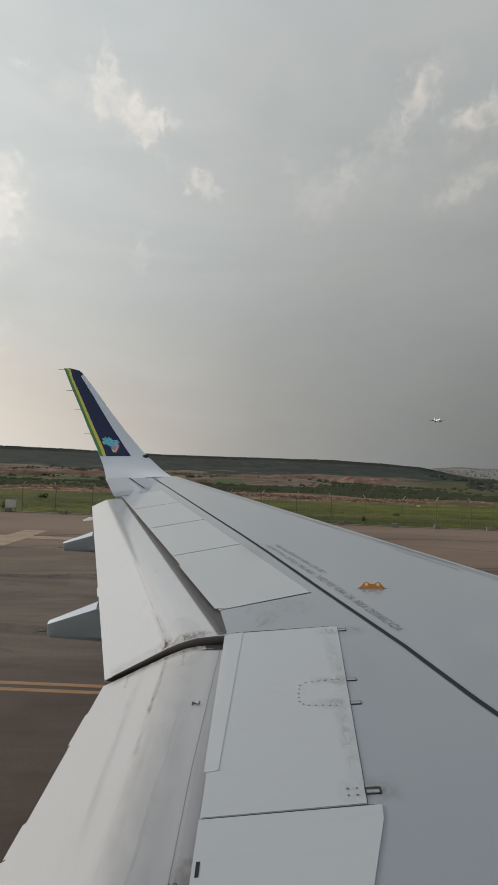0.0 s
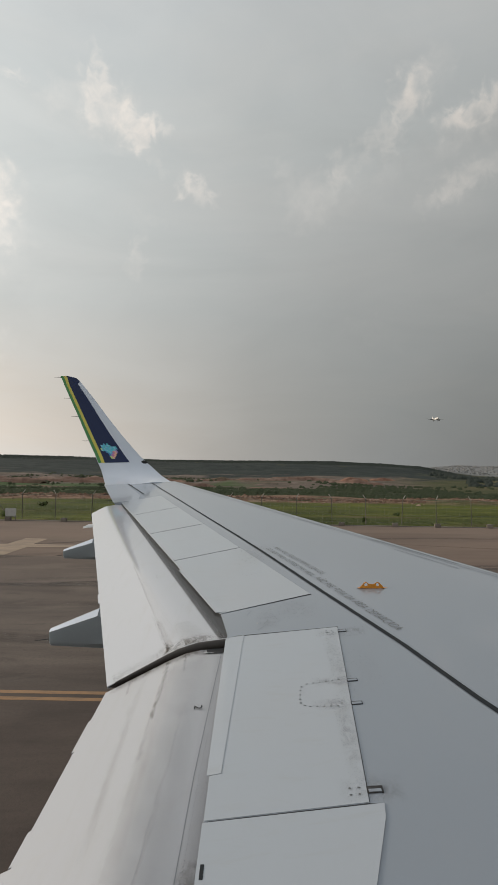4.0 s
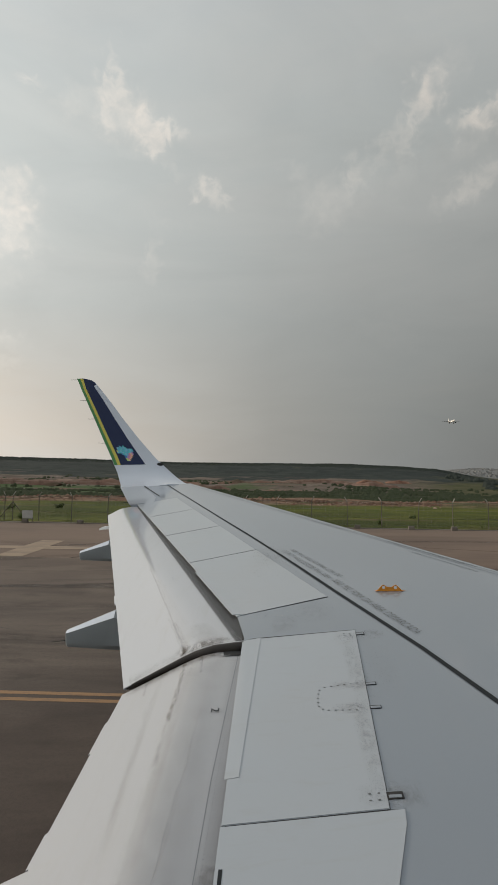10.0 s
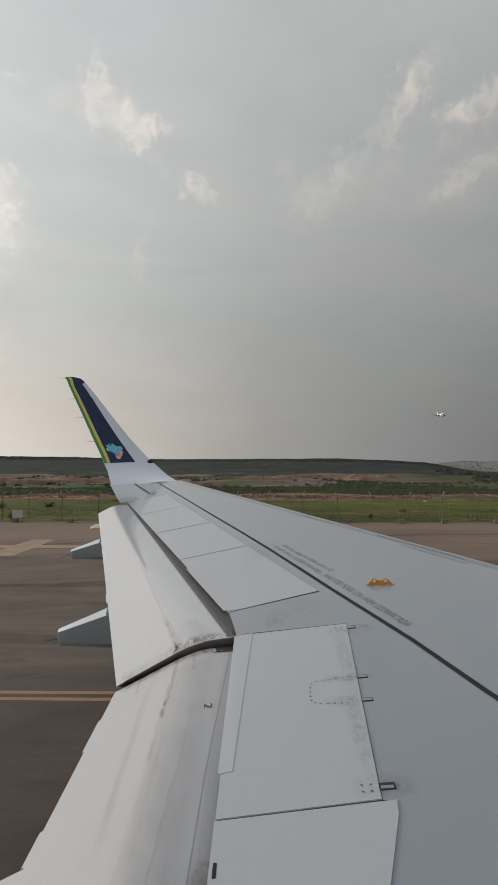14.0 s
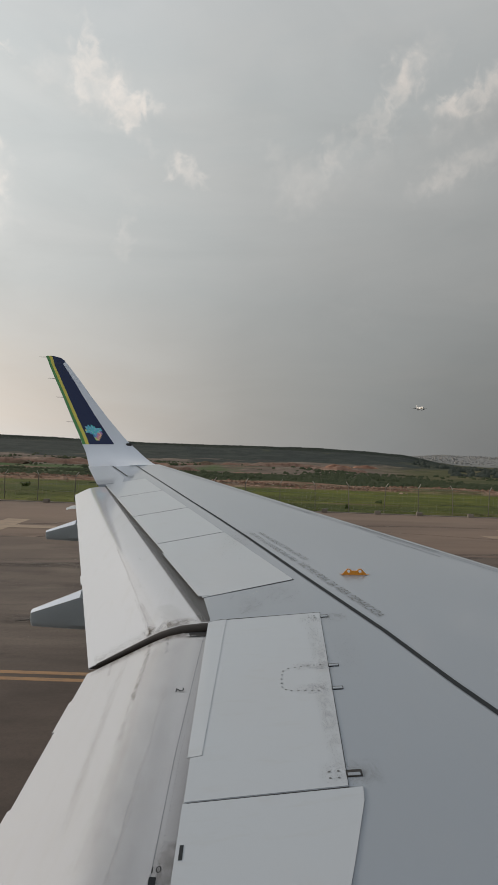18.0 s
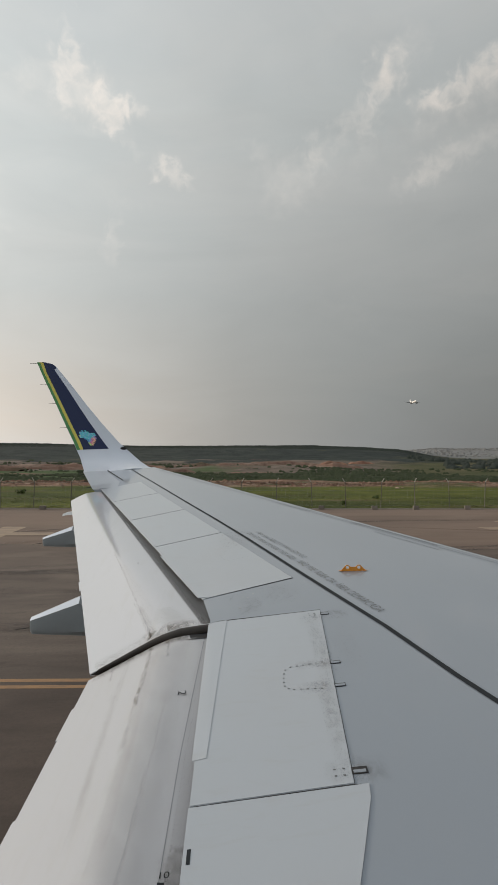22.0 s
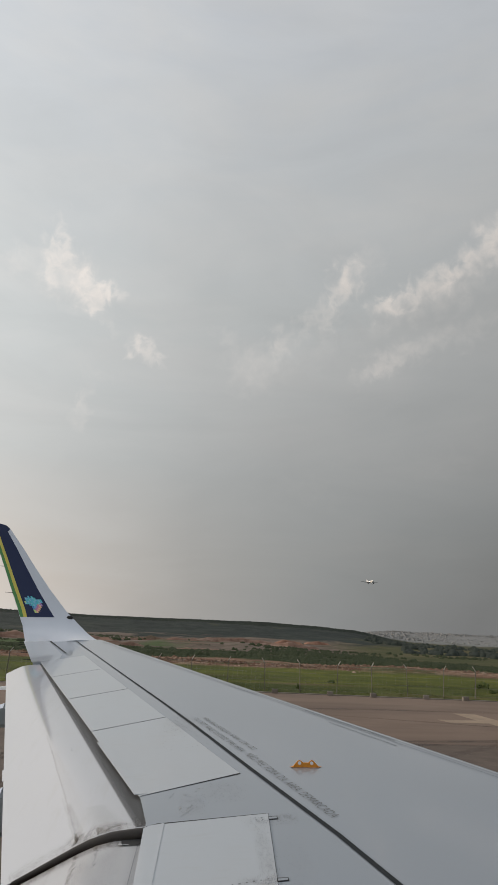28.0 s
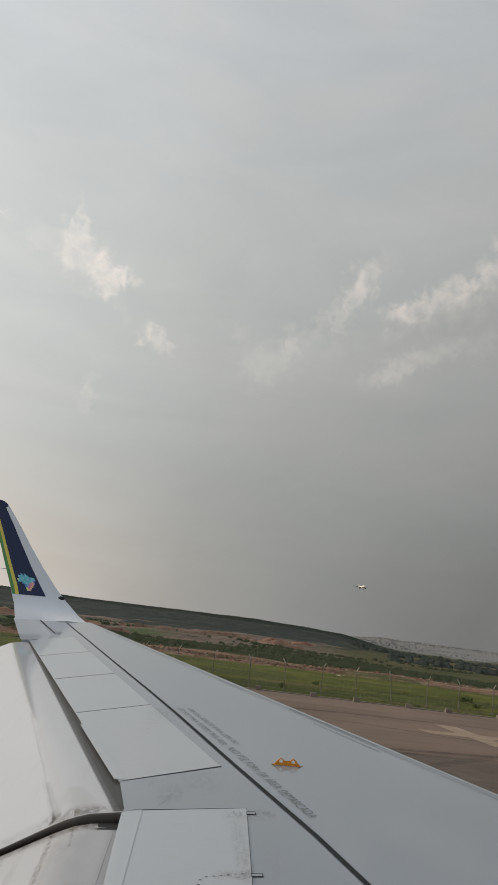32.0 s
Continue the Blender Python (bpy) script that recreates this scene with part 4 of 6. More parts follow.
def build_town():
    rng = random.Random(31)
    verts, faces = [], []
    for _ in range(3000):
        x, y = polar(rng, 2500, 4400, 13, 42)
        z = land_height(x, y)
        w, d = rng.uniform(3, 8), rng.uniform(3, 8)
        h = rng.uniform(0.3, 1.6) if rng.random() < 0.99 else rng.uniform(4, 8)
        rise = 1 + 3 * noise.noise(Vector((x * 0.0012, y * 0.0012, 0)))
        n = len(verts)
        for zz in (z - 20, z + rise + h):
            verts += [(x - w / 2, y - d / 2, zz), (x + w / 2, y - d / 2, zz), (x + w / 2, y + d / 2, zz), (x - w / 2, y + d / 2, zz)]
        verts += [(x, y - d / 2, z + rise + h + 0.35), (x, y + d / 2, z + rise + h + 0.35)]
        faces += [(n, n + 1, n + 5, n + 4), (n + 1, n + 2, n + 6, n + 5), (n + 2, n + 3, n + 7, n + 6), (n + 3, n, n + 4, n + 7),
                  (n + 4, n + 5, n + 8), (n + 6, n + 7, n + 9), (n + 5, n + 6, n + 9, n + 8), (n + 7, n + 4, n + 8, n + 9)]
    me = bpy.data.meshes.new("distant_town")
    me.from_pydata(verts, [], faces)
    me.materials.append(M_HOUSE)
    tagged(new("distant_town", me), "pale houses of a hazy town far beyond the ridge", "town", kind="stuff")


build_town()


# ---- the aeroplane with its wing ----
aeroplane = empty("aeroplane", label="white and grey airliner wing with flaps partly out", category="airplane")


def top(x, y, lift=0.0):
    """Height of the wing's upper side over its plan."""
    return 3.3227 + 0.1012 * (y - 6.4) + 0.0900 * x + lift


def edge_x(y):
    """Front edge of the upper side."""
    return 2.08 - 0.4440 * (y - 7.4)


def rear_x(y):
    """Trailing edge of the fixed wing."""
    if y < 6.86:
        return -0.19 - 0.07 * max(0.0, (y - 6.4) / 0.46)
    if y < 13.35:
        return -0.26 - 0.3205 * (y - 6.86)
    return -2.47 - 0.285 * (y - 13.35)


def build_skin():
    sections = []
    for y in [1.6, 2.4, 3.2, 4.0, 4.8, 5.6, 6.4, 6.86, 7.6, 8.4, 9.2, 10.0, 10.8, 11.6, 12.4, 13.34, 13.36, 14.2, 15.0, 15.6, 16.0]:
        e, r = edge_x(y), rear_x(y)
        k = float(np.interp(y, [2, 7, 16], [1.0, 0.9, 0.45]))
        ring = [(r + (e - 0.75 - r) * t, y, top(r + (e - 0.75 - r) * t, y)) for t in (0, 0.12, 0.25, 0.4, 0.55, 0.7, 0.85, 1.0)]
        for dx, dz in ((-0.5, 0.0), (-0.2, 0.0), (-0.05, -0.001), (0.01, -0.007), (0.06, -0.035), (0.12, -0.10), (0.14, -0.19), (0.10, -0.29), (-0.1, -0.40), (-0.6, -0.50)):
            ring.append((e + dx * (0.5 + 0.5 * k), y, top(e + dx, y) + dz * k))
        ring.append(((e + r) / 2, y, top((e + r) / 2, y) - 0.50 * k))
        ring.append((r + 0.45, y, top(r + 0.45, y) - 0.22 * k - 0.1))
        ring.append((r + 0.02, y, top(r, y) - 0.035))
        sections.append(ring)
    part("wing_skin", loft(sections), M_SKIN, aeroplane, "smooth grey painted upper wing skin", smooth=50)


def plate(name, corners, mat, label="", lift=0.005, thick=0.004, parent=None, bevel=0.0025, sink=(0, 0, 0, 0, 0, 0, 0)):
    """A thin panel over the wing's upper side."""
    bm = bmesh.new()
    hi = [bm.verts.new((x, y, top(x, y, lift - d))) for (x, y), d in zip(corners, sink)]
    lo = [bm.verts.new((x, y, top(x, y, lift - d - thick))) for (x, y), d in zip(corners, sink)]
    f = bm.faces.new(hi)
    bm.faces.new(lo[::-1])
    for i in range(len(hi)):
        j = (i + 1) % len(hi)
        bm.faces.new((hi[i], lo[i], lo[j], hi[j]))
    if bevel:
        bmesh.ops.bevel(bm, geom=list(f.edges), offset=bevel, segments=2, affect="EDGES")
    return part(name, bm, mat, parent or aeroplane, label)


def strip(name, line, width, mat, lift, label="", parent=None):
    """A flat painted band along a line of the plan."""
    bm = bmesh.new()
    pts = [Vector(p) for p in line]
    rows = []
    for i, p in enumerate(pts):
        d = (pts[min(i + 1, len(pts) - 1)] - pts[max(i - 1, 0)]).normalized()
        w = width[i] if isinstance(width, (list, tuple)) else width
        n = Vector((-d.y, d.x)) * w / 2
        rows.append([bm.verts.new((q.x, q.y, top(q.x, q.y, lift))) for q in (p + n, p - n)])
    for a, b in zip(rows, rows[1:]):
        bm.faces.new((a[0], a[1], b[1], b[0]))
    return part(name, bm, mat, parent or aeroplane, label)


def dot(bm, x, y, r, lift=0.002, n=8):
    bm.faces.new([bm.verts.new((x + r * math.cos(k * math.tau / n), y + r * math.sin(k * math.tau / n), top(x, y, lift) + 0.09 * r * math.cos(k * math.tau / n))) for k in range(n)])


build_skin()

# dark bed in the gaps under the spoilers
for name, pts in (("panel_bed", [(-0.185, 2.0), (-0.185, 6.340), (-0.12, 6.372), (0.5805, 6.409), (0.4605, 4.399), (0.512, 4.392), (0.499, 4.30), (0.41, 3.985), (-0.004, 2.6), (-0.052, 2.0)]),):
    plate(name, pts, M_DARK, "dark gap under the panel edges", 0.002, 0.001, bevel=0)
FRONT = lambda y: 0.46 - 0.329 * (y - 7.21)
BACK = lambda y: -0.26 - 0.3205 * (y - 6.86)
plate("panel_bed", [(BACK(6.87) + 0.004, 6.87), (BACK(13.32) + 0.004, 13.32), (FRONT(13.8), 13.8), (FRONT(7.20), 7.20)], M_DARK, "dark gap under the panel edges", 0.002, 0.001, bevel=0)

# inboard spoiler, its seal plate, and the fixed panel nearest the cabin
spoiler = plate("spoiler", [(-0.198, 4.357), (-0.196, 4.67), (-0.146, 4.675), (-0.077, 6.352), (0.578, 6.397), (0.458, 4.401)], M_PANEL, "large white inboard spoiler panel")
plate("seal_plate", [(-0.209, 4.673), (-0.199, 6.318), (-0.17, 6.342), (-0.074, 6.358), (-0.145, 4.678)], M_PANEL, "", 0.0072, 0.0020, spoiler, 0.001, (0.0045, 0.0045, 0.003, 0, 0))
plate("fixed_panel", [(-0.215, 2.0), (-0.202, 4.350), (0.516, 4.394), (0.504, 4.305), (0.413, 3.985), (0.0, 2.6), (-0.05, 2.0)], M_PANEL, "white fixed panel beside the cabin")
for a, b in ((6.865, 8.70), (8.718, 10.262), (10.284, 11.842), (11.862, 13.30)):
    fa, fb = (a - 6.865) * (12.34 - 7.21) / (11.85 - 6.86) + 7.215, (b - 6.865) * (12.34 - 7.21) / (11.85 - 6.86) + 7.215
    plate("spoiler", [(BACK(a) - 0.006, a), (BACK(b) - 0.006, b), (FRONT(fb), fb - 0.004), (FRONT(fa), fa)], M_PANEL, "white spoiler panel closed flush with the wing", sink=(0.001, 0, 0, 0.002))
# small step in the second spoiler's rear edge
plate("edge_step", [(BACK(6.9) - 0.03, 6.9), (BACK(8.30) - 0.03, 8.30), (BACK(8.30) + 0.05, 8.30), (BACK(6.9) + 0.05, 6.9)], M_PANEL, "", 0.007, 0.004, bevel=0.001)
plate("aileron", [(-2.50, 13.42), (-3.32, 16.30), (-3.02, 16.86), (-2.14, 14.10), (-2.06, 13.42)], M_PANEL, "pale aileron at the outer trailing edge", 0.005, 0.004)
strip("aileron_gap", [(-2.10, 14.23), (-2.99, 16.80)], 0.024, M_DARK, 0.0065)
strip("aileron_gap", [(-2.99, 16.80), (-3.30, 16.35)], 0.024, M_DARK, 0.0065)

# walkway line and its wording
WALK = [(1.84, 2.95), (1.46, 4.23), (1.155, 5.227), (0.949, 6.0), (0.704, 6.79), (0.544, 7.307), (0.346, 7.966), (0.094, 8.801), (-0.237, 9.847), (-0.681, 11.208), (-1.308, 13.15), (-1.834, 14.776), (-2.476, 16.80)]
strip("walkway_line", WALK, [0.034] * 6 + [0.033, 0.031, 0.029, 0.026, 0.022, 0.019, 0.016], M_LINE, 0.003, "dark painted limit line of the walkway")


def word_mesh(text):
    """Flat glyphs of a text at size one."""
    cu = bpy.data.curves.new("lettering", "FONT")
    cu.body, cu.size, cu.offset = text, 1.0, -0.014
    cu.space_character, cu.space_word = 1.10, 1.5
    tmp = bpy.data.objects.new("lettering", cu)
    scene.collection.objects.link(tmp)
    bpy.context.view_layer.update()
    me = bpy.data.meshes.new_from_object(tmp.evaluated_get(bpy.context.evaluated_depsgraph_get()))
    bpy.data.objects.remove(tmp)
    bpy.data.curves.remove(cu)
    xs = [v.co.x for v in me.vertices]
    return me, min(xs), max(xs)


def lettering(text, start, end, height, flip=False):
    """Stencilled words along the plan from start to end, standing up towards the nose."""
    line = empty("lettering")
    line.parent = aeroplane
    tagged(line, "dark stencilled walkway warning")
    me, left, right = word_mesh(text)
    bpy.data.meshes.remove(me)
    a, b = Vector(start), Vector(end)
    d = b - a
    up = Vector((-d.y, d.x)).normalized()
    if up.x < 0:
        up = -up
    words = text.split()
    for k, word in enumerate(words):
        me, _, far = word_mesh(" ".join(words[:k + 1]))
        bpy.data.meshes.remove(me)
        me, _, w1 = word_mesh(word)
        for v in me.vertices:
            s, t = (v.co.x - w1 + far - left) / (right - left), v.co.y / 0.72 * height
            if flip:
                s, t = 1 - s, height - t
            p = a + d * s + up * t
            v.co = (p.x, p.y, top(p.x, p.y, 0.0035))
        me.materials.clear()
        me.materials.append(M_INK)
        ob = new("word", me)
        ob.parent = line


lettering("DO NOT WALK OUTSIDE THIS AREA", (0.116, 8.96), (0.500, 7.755), 0.057)
lettering("NÃO PISE FORA DA ÁREA DEMARCADA", (0.529, 7.67), (0.957, 6.255), 0.070)
lettering("DO NOT WALK OUTSIDE THIS AREA", (0.200, 8.98), (0.598, 7.79), 0.053, True)

# orange tie-down bracket: a bent plate with two eyes
bracket = empty("bracket", label="orange tie-down bracket with two round eyes")
bracket.parent = aeroplane


def eye_plate():
    bm = bmesh.new()
    x0, y0 = 0.968, 7.25
    outline = [(-0.105, 0.0), (-0.064, 0.044), (-0.049, 0.052), (-0.034, 0.046), (-0.018, 0.034), (0.018, 0.034), (0.034, 0.046), (0.049, 0.052), (0.064, 0.044), (0.105, 0.0)]
    hole = [[(cx + 0.0135 * math.cos(k * math.tau / 10), 0.030 + 0.0135 * math.sin(k * math.tau / 10)) for k in range(10)] for cx in (-0.047, 0.047)]
    m = pose(x0, y0, top(x0, y0), 0, -3.0, -11)

    def ring(pts, y):
        return [bm.verts.new(m @ Vector((px, y, pz))) for px, pz in pts]
    for y in (-0.006, 0.006):
        loops = [ring(outline, y)] + [ring(h, y) for h in hole]
        es = [bm.edges.new((l[i], l[(i + 1) % len(l)])) for l in loops for i in range(len(l))]
        bmesh.ops.triangle_fill(bm, edges=es, use_beauty=True)
    for pts in [outline] + hole:
        a, b = ring(pts, -0.006), ring(pts, 0.006)
        for i in range(len(pts)):
            j = (i + 1) % len(pts)
            bm.faces.new((a[i], a[j], b[j], b[i]))
    part("eye_plate", bm, M_ORANGE, bracket)
    for sx in (-0.125, 0.125):
        bm = bmesh.new()
        tip = [(sx, 0.012), (sx * 0.72, 0.03), (sx * 0.72, -0.03)]
        bm.faces.new([bm.verts.new(m @ Vector((px, py, 0.004))) for px, py in tip])
        part("foot_paint", bm, M_ORANGE, bracket)


eye_plate()

# a second, single eye on the fixed panel
lug = empty("bracket", label="small orange tie-down eye on the panel")
lug.parent = aeroplane
bm = bmesh.new()
m = pose(0.257, 3.80, top(0.257, 3.80, 0.008), 0, -3, 0)
for r, a, b in ((0.030, -0.007, 0.007),):
    rings = []
    for rr, yy in ((0.030, a), (0.030, b), (0.013, b), (0.013, a)):
        rings.append([bm.verts.new(m @ Vector((rr * math.cos(k * math.tau / 16), yy, 0.024 + rr * math.sin(k * math.tau / 16)))) for k in range(16)])
    for p, q in zip(rings, rings[1:] + rings[:1]):
        for k in range(16):
            bm.faces.new((p[k], p[(k + 1) % 16], q[(k + 1) % 16], q[k]))
part("eye", bm, M_ORANGE, lug, smooth=40)
bm = bmesh.new()
box(bm, -0.045, 0.045, -0.02, 0.02, -0.008, 0.004, 0.002)
bmesh.ops.transform(bm, matrix=m, verts=bm.verts)
part("foot", bm, M_ORANGE, lug)

# hinge fittings, rivets and small marks on the panels
RIV = ((-0.114, 8.253), (0.141, 8.328), (0.190, 8.02), (-0.075, 7.915))
for x, y, ln, w, mat in ((0.573, 6.325, 0.055, 0.045, M_DARK), (0.526, 5.535, 0.058, 0.034, M_DARK), (0.509, 5.253, 0.058, 0.034, M_DARK), (0.466, 4.488, 0.062, 0.046, M_DARK)):
    slot = plate("hinge_slot", [(x - 0.005, y - w / 2), (x + ln, y - w / 2), (x + ln, y + w / 2), (x - 0.005, y + w / 2)], mat, "", 0.004, 0.004, spoiler, 0)
    a, b, c = (0.40, 0.02, 0.86) if y < 4.6 else (0.42, 0.24, 0.92)
    plate("hinge_arm", [(x + 0.002, y - w * a), (x + ln * c, y - w * a), (x + ln * c, y + w * b), (x + 0.002, y + w * b)], M_SKIN, "", 0.0055, 0.002, slot, 0)
bm = bmesh.new()
U = [(0.295 + 0.037 * k, 5.515 + 0.006 * k) for k in range(6)] + [(0.293 + 0.036 * k, 5.242 - 0.004 * k) for k in range(5)]
U += [(0.263, 5.484), (0.254, 5.437), (0.248, 5.385), (0.246, 5.335), (0.247, 5.29), (0.265, 5.258)]
U += [(0.393, 4.502), (0.431, 4.503), (0.392, 4.457), (0.428, 4.458), (0.491, 6.334), (0.53, 6.333), (0.494, 6.30), (0.532, 6.30)]
for x, y in U:
    dot(bm, x, y, 0.0064, 0.0062)
part("rivets", bm, M_INK, spoiler)
bm = bmesh.new()
for k in range(7):
    for x, y in ((RIV[0][0] + (RIV[1][0] - RIV[0][0]) * k / 6, RIV[0][1] + (RIV[1][1] - RIV[0][1]) * k / 6), (RIV[3][0] + (RIV[2][0] - RIV[3][0]) * k / 6, RIV[3][1] + (RIV[2][1] - RIV[3][1]) * k / 6)):
        dot(bm, x, y, 0.0052, 0.0062, 6)
for x, y in ((-0.14, 8.20), (-0.155, 8.12), (-0.145, 8.03), (-0.115, 7.96), (0.225, 8.05), (0.240, 8.045), (0.150, 8.335), (0.162, 8.33)):
    dot(bm, x, y, 0.0062, 0.0062, 6)
tagged(part("rivets", bm, M_FAINT, aeroplane), kind="stuff")
tagged(bpy.data.objects["rivets"], kind="stuff")
bm = bmesh.new()
rg = random.Random(3)
for y0, x0, up in ((8.6, 0.0, 0.0062), (8.9, -0.10, 0.0062), (10.2, -0.75, 0.0062), (6.7, 0.0, 0.0015), (6.95, 0.10, 0.0015)):
    for k in range(6):
        dot(bm, x0 + rg.uniform(-0.05, 0.05), y0 + rg.uniform(-0.16, 0.16), rg.uniform(0.003, 0.008), up, 6)
part("scuff_marks", bm, M_SCUFF, aeroplane)
tagged(bpy.data.objects["scuff_marks"], kind="stuff")
for a, b in (((0.024, 6.459), (0.103, 6.577)), ((0.067, 6.586), (0.099, 6.641)), ((-0.058, 6.79), (-0.030, 6.88))):
    strip("scuff_stroke", [a, b], 0.0032, M_FAINT, 0.0018)
plate("black_mark", [(-0.19, 4.04), (-0.19, 4.115), (-0.176, 4.115), (-0.176, 4.04)], M_LINE, "", 0.0062, 0.001, bevel=0)



def smudge(x0, x1, y0, y1, strength, owner, lift):
    """Grime on the upper side, thinning out to the rim of its patch."""
    bm = bmesh.new()
    fade = bm.verts.layers.float.new("fade")
    grid = []
    for i in range(7):
        row = []
        for j in range(7):
            x, y = x0 + (x1 - x0) * i / 6, y0 + (y1 - y0) * j / 6
            v = bm.verts.new((x, y, top(x, y, lift)))
            v[fade] = strength * math.sin(math.pi * i / 6) * math.sin(math.pi * j / 6)
            row.append(v)
        grid.append(row)
    for i in range(6):
        for j in range(6):
            bm.faces.new((grid[i][j], grid[i + 1][j], grid[i + 1][j + 1], grid[i][j + 1]))
    part("grime_patch", bm, M_SOOT, owner)


for x0, x1, y0, y1, k in ((0.32, 0.54, 5.47, 5.60, 0.24), (0.30, 0.52, 5.18, 5.32, 0.24), (0.40, 0.50, 4.5, 5.4, 0.24), (0.44, 0.56, 5.2, 6.3, 0.20), (0.34, 0.52, 4.40, 4.58, 0.16), (0.40, 0.64, 6.18, 6.36, 0.16)):
    smudge(x0, x1, y0, y1, k, spoiler, 0.0060)
for x0, x1, y0, y1, k in ((0.55, 0.75, 5.3, 6.1, 0.04), (0.60, 0.76, 6.2, 6.4, 0.25), (0.46, 0.62, 4.38, 4.6, 0.25), (0.0, 0.2, 6.45, 6.85, 0.16), (0.15, 0.5, 6.6, 7.1, 0.10), (-0.2, 0.2, 8.3, 9.2, 0.12)):
    smudge(x0, x1, y0, y1, k, aeroplane, 0.0016 if y0 < 8 else 0.0060)

# seam and stencil dashes at the front edge, and its highlight as a pale strip
strip("front_seam", [(edge_x(y) - 0.10, y) for y in (3.0, 6.0, 8.5, 11.0, 13.5, 15.6)], 0.006, M_FAINT, 0.0012)
rg = random.Random(13)
bm = bmesh.new()
for y0, y1, off in ((7.8, 9.05, 0.065), (7.65, 8.5, 0.165), (5.9, 6.5, 0.165), (9.9, 10.6, 0.10)):
    y = y0
    while y < y1:
        ln = rg.uniform(0.012, 0.035)
        c = [(edge_x(y) - off - 0.008, y), (edge_x(y + ln) - off - 0.008, y + ln), (edge_x(y + ln) - off + 0.008, y + ln), (edge_x(y) - off + 0.008, y)]
        bm.faces.new([bm.verts.new((px, py, top(px, py, 0.0014))) for px, py in c])
        y += ln + rg.uniform(0.010, 0.02)
tagged(part("stencil_bars", bm, M_FAINT, aeroplane), kind="stuff")
strip("slat_lip", [(edge_x(y) - 0.035, y) for y in (3.0, 6.0, 8.5, 11.0, 13.5, 15.6)], 0.016, M_PANEL, 0.0015, "pale strip painted as the highlight on the slat edge")


# ---- flaps ----
def flap_point(i, o, t, s, lift):
    """A place on a flap's smooth arc: t along the span, s from nose 0 over crease 1 to trailing edge 2."""
    p = [[a + (b - a) * t for a, b in zip(u, v)] for u, v in zip(i[:3], o[:3])]
    k = 0 if s <= 1 else 1
    f = s - k
    y, x = (q[k] + (q[k + 1] - q[k]) * f for q in p[:2])
    (x0, x1, x2), (d0, d1, d2) = p[1], p[2]
    u, u1 = (x0 - x) / (x0 - x2), (x0 - x1) / (x0 - x2)
    knee = i[3] + (o[3] - i[3]) * t

    def bend(q):
        return 0.04 * math.log((1 + math.exp((q - knee) / 0.04)) / (1 + math.exp(-knee / 0.04)))
    m = ((d2 - d0) * u1 - (d1 - d0)) / (bend(1.0) * u1 - bend(u1))
    d = d0 + (d2 - d0 - m * bend(1.0)) * u + m * bend(u)
    return Vector((x, y, top(x, y) - d + lift))


def flap(name, inner, outer, label, paint, steps=14):
    """inner and outer: (y at nose, crease, trailing edge; x at the same; drop below the wing's upper side at the same; place of the bend)."""
    sections = []
    for k in range(steps + 1):
        t = k / steps
        p = [[a + (b - a) * t for a, b in zip(i, o)] for i, o in zip(inner[:3], outer[:3])]
        (y0, y1, y2), (x0, x1, x2), (d0, d1, d2) = p
        c = abs(x0 - x2)

        def at(x, y, d):
            return (x, y, top(x, y) - d)
        ring = [at(x0 + 0.02 * c, y0, d0 + 0.10 * c), at(x0 + 0.015 * c, y0, d0 + 0.04 * c)]
        ring += [tuple(flap_point(inner, outer, t, s, 0.0)) for s in (0.03, 0.15, 0.35, 0.55, 0.75, 0.92, 1.0, 1.08, 1.25, 1.5, 1.75, 2.0)]
        ring.append(at(x2 + 0.004, y2, d2 + 0.012))
        ring.append(at((x1 + x2) / 2, (y1 + y2) / 2, (d1 + d2) / 2 + 0.10 * c))
        ring.append(at(x1, y1, d1 + 0.17 * c))
        ring.append(at(x0 - 0.1 * c, y0, d0 + 0.16 * c))
        sections.append(ring)
    return part(name, loft(sections), paint, aeroplane, label, smooth=28)


OUT_IN = ((6.40, 6.37, 6.29), (-0.08, -0.60, -1.003), (0.020, 0.0886, 0.25), 0.40)
OUT_OUT = ((13.43, 13.30, 13.31), (-2.24, -2.62, -2.850), (0.035, 0.05, 0.15), 0.60)
IN_OUT = ((6.34, 6.31, 6.23), (-0.10, -0.59, -0.998), (0.068, 0.115, 0.265), 0.37)
IN_IN = ((2.0, 2.0, 2.0), (-0.12, -0.565, -1.062), (0.175, 0.112, 0.27), 0.40)
outer_flap = flap("outboard_flap", OUT_IN, OUT_OUT, "white outboard flap slid out, grimy at its inner corner", M_FLAP)
inner_flap = flap("inboard_flap", IN_IN, IN_OUT, "white inboard flap slid out, with soot streaks", M_FLAP_GRIMY)


def flap_band(name, i, o, path, width, mat, parent, lift=0.003, label="", strength=None):
    """A band along a flap; strength makes it a smudge that fades at its rim."""
    bm = bmesh.new()
    fade = bm.verts.layers.float.new("fade") if strength else None
    rows = []
    for k, ((t, s), w) in enumerate(zip(path, width)):
        row = []
        for f in (-0.5, -0.2, 0.0, 0.2, 0.5):
            v = bm.verts.new(flap_point(i, o, t, s + w * f, lift))
            if strength:
                v[fade] = 0.0 if abs(f) == 0.5 or k in (0, len(path) - 1) else strength
            row.append(v)
        rows.append(row)
    for a, b in zip(rows, rows[1:]):
        for k in range(4):
            bm.faces.new((a[k], a[k + 1], b[k + 1], b[k]))
    return part(name, bm, mat, parent, label)


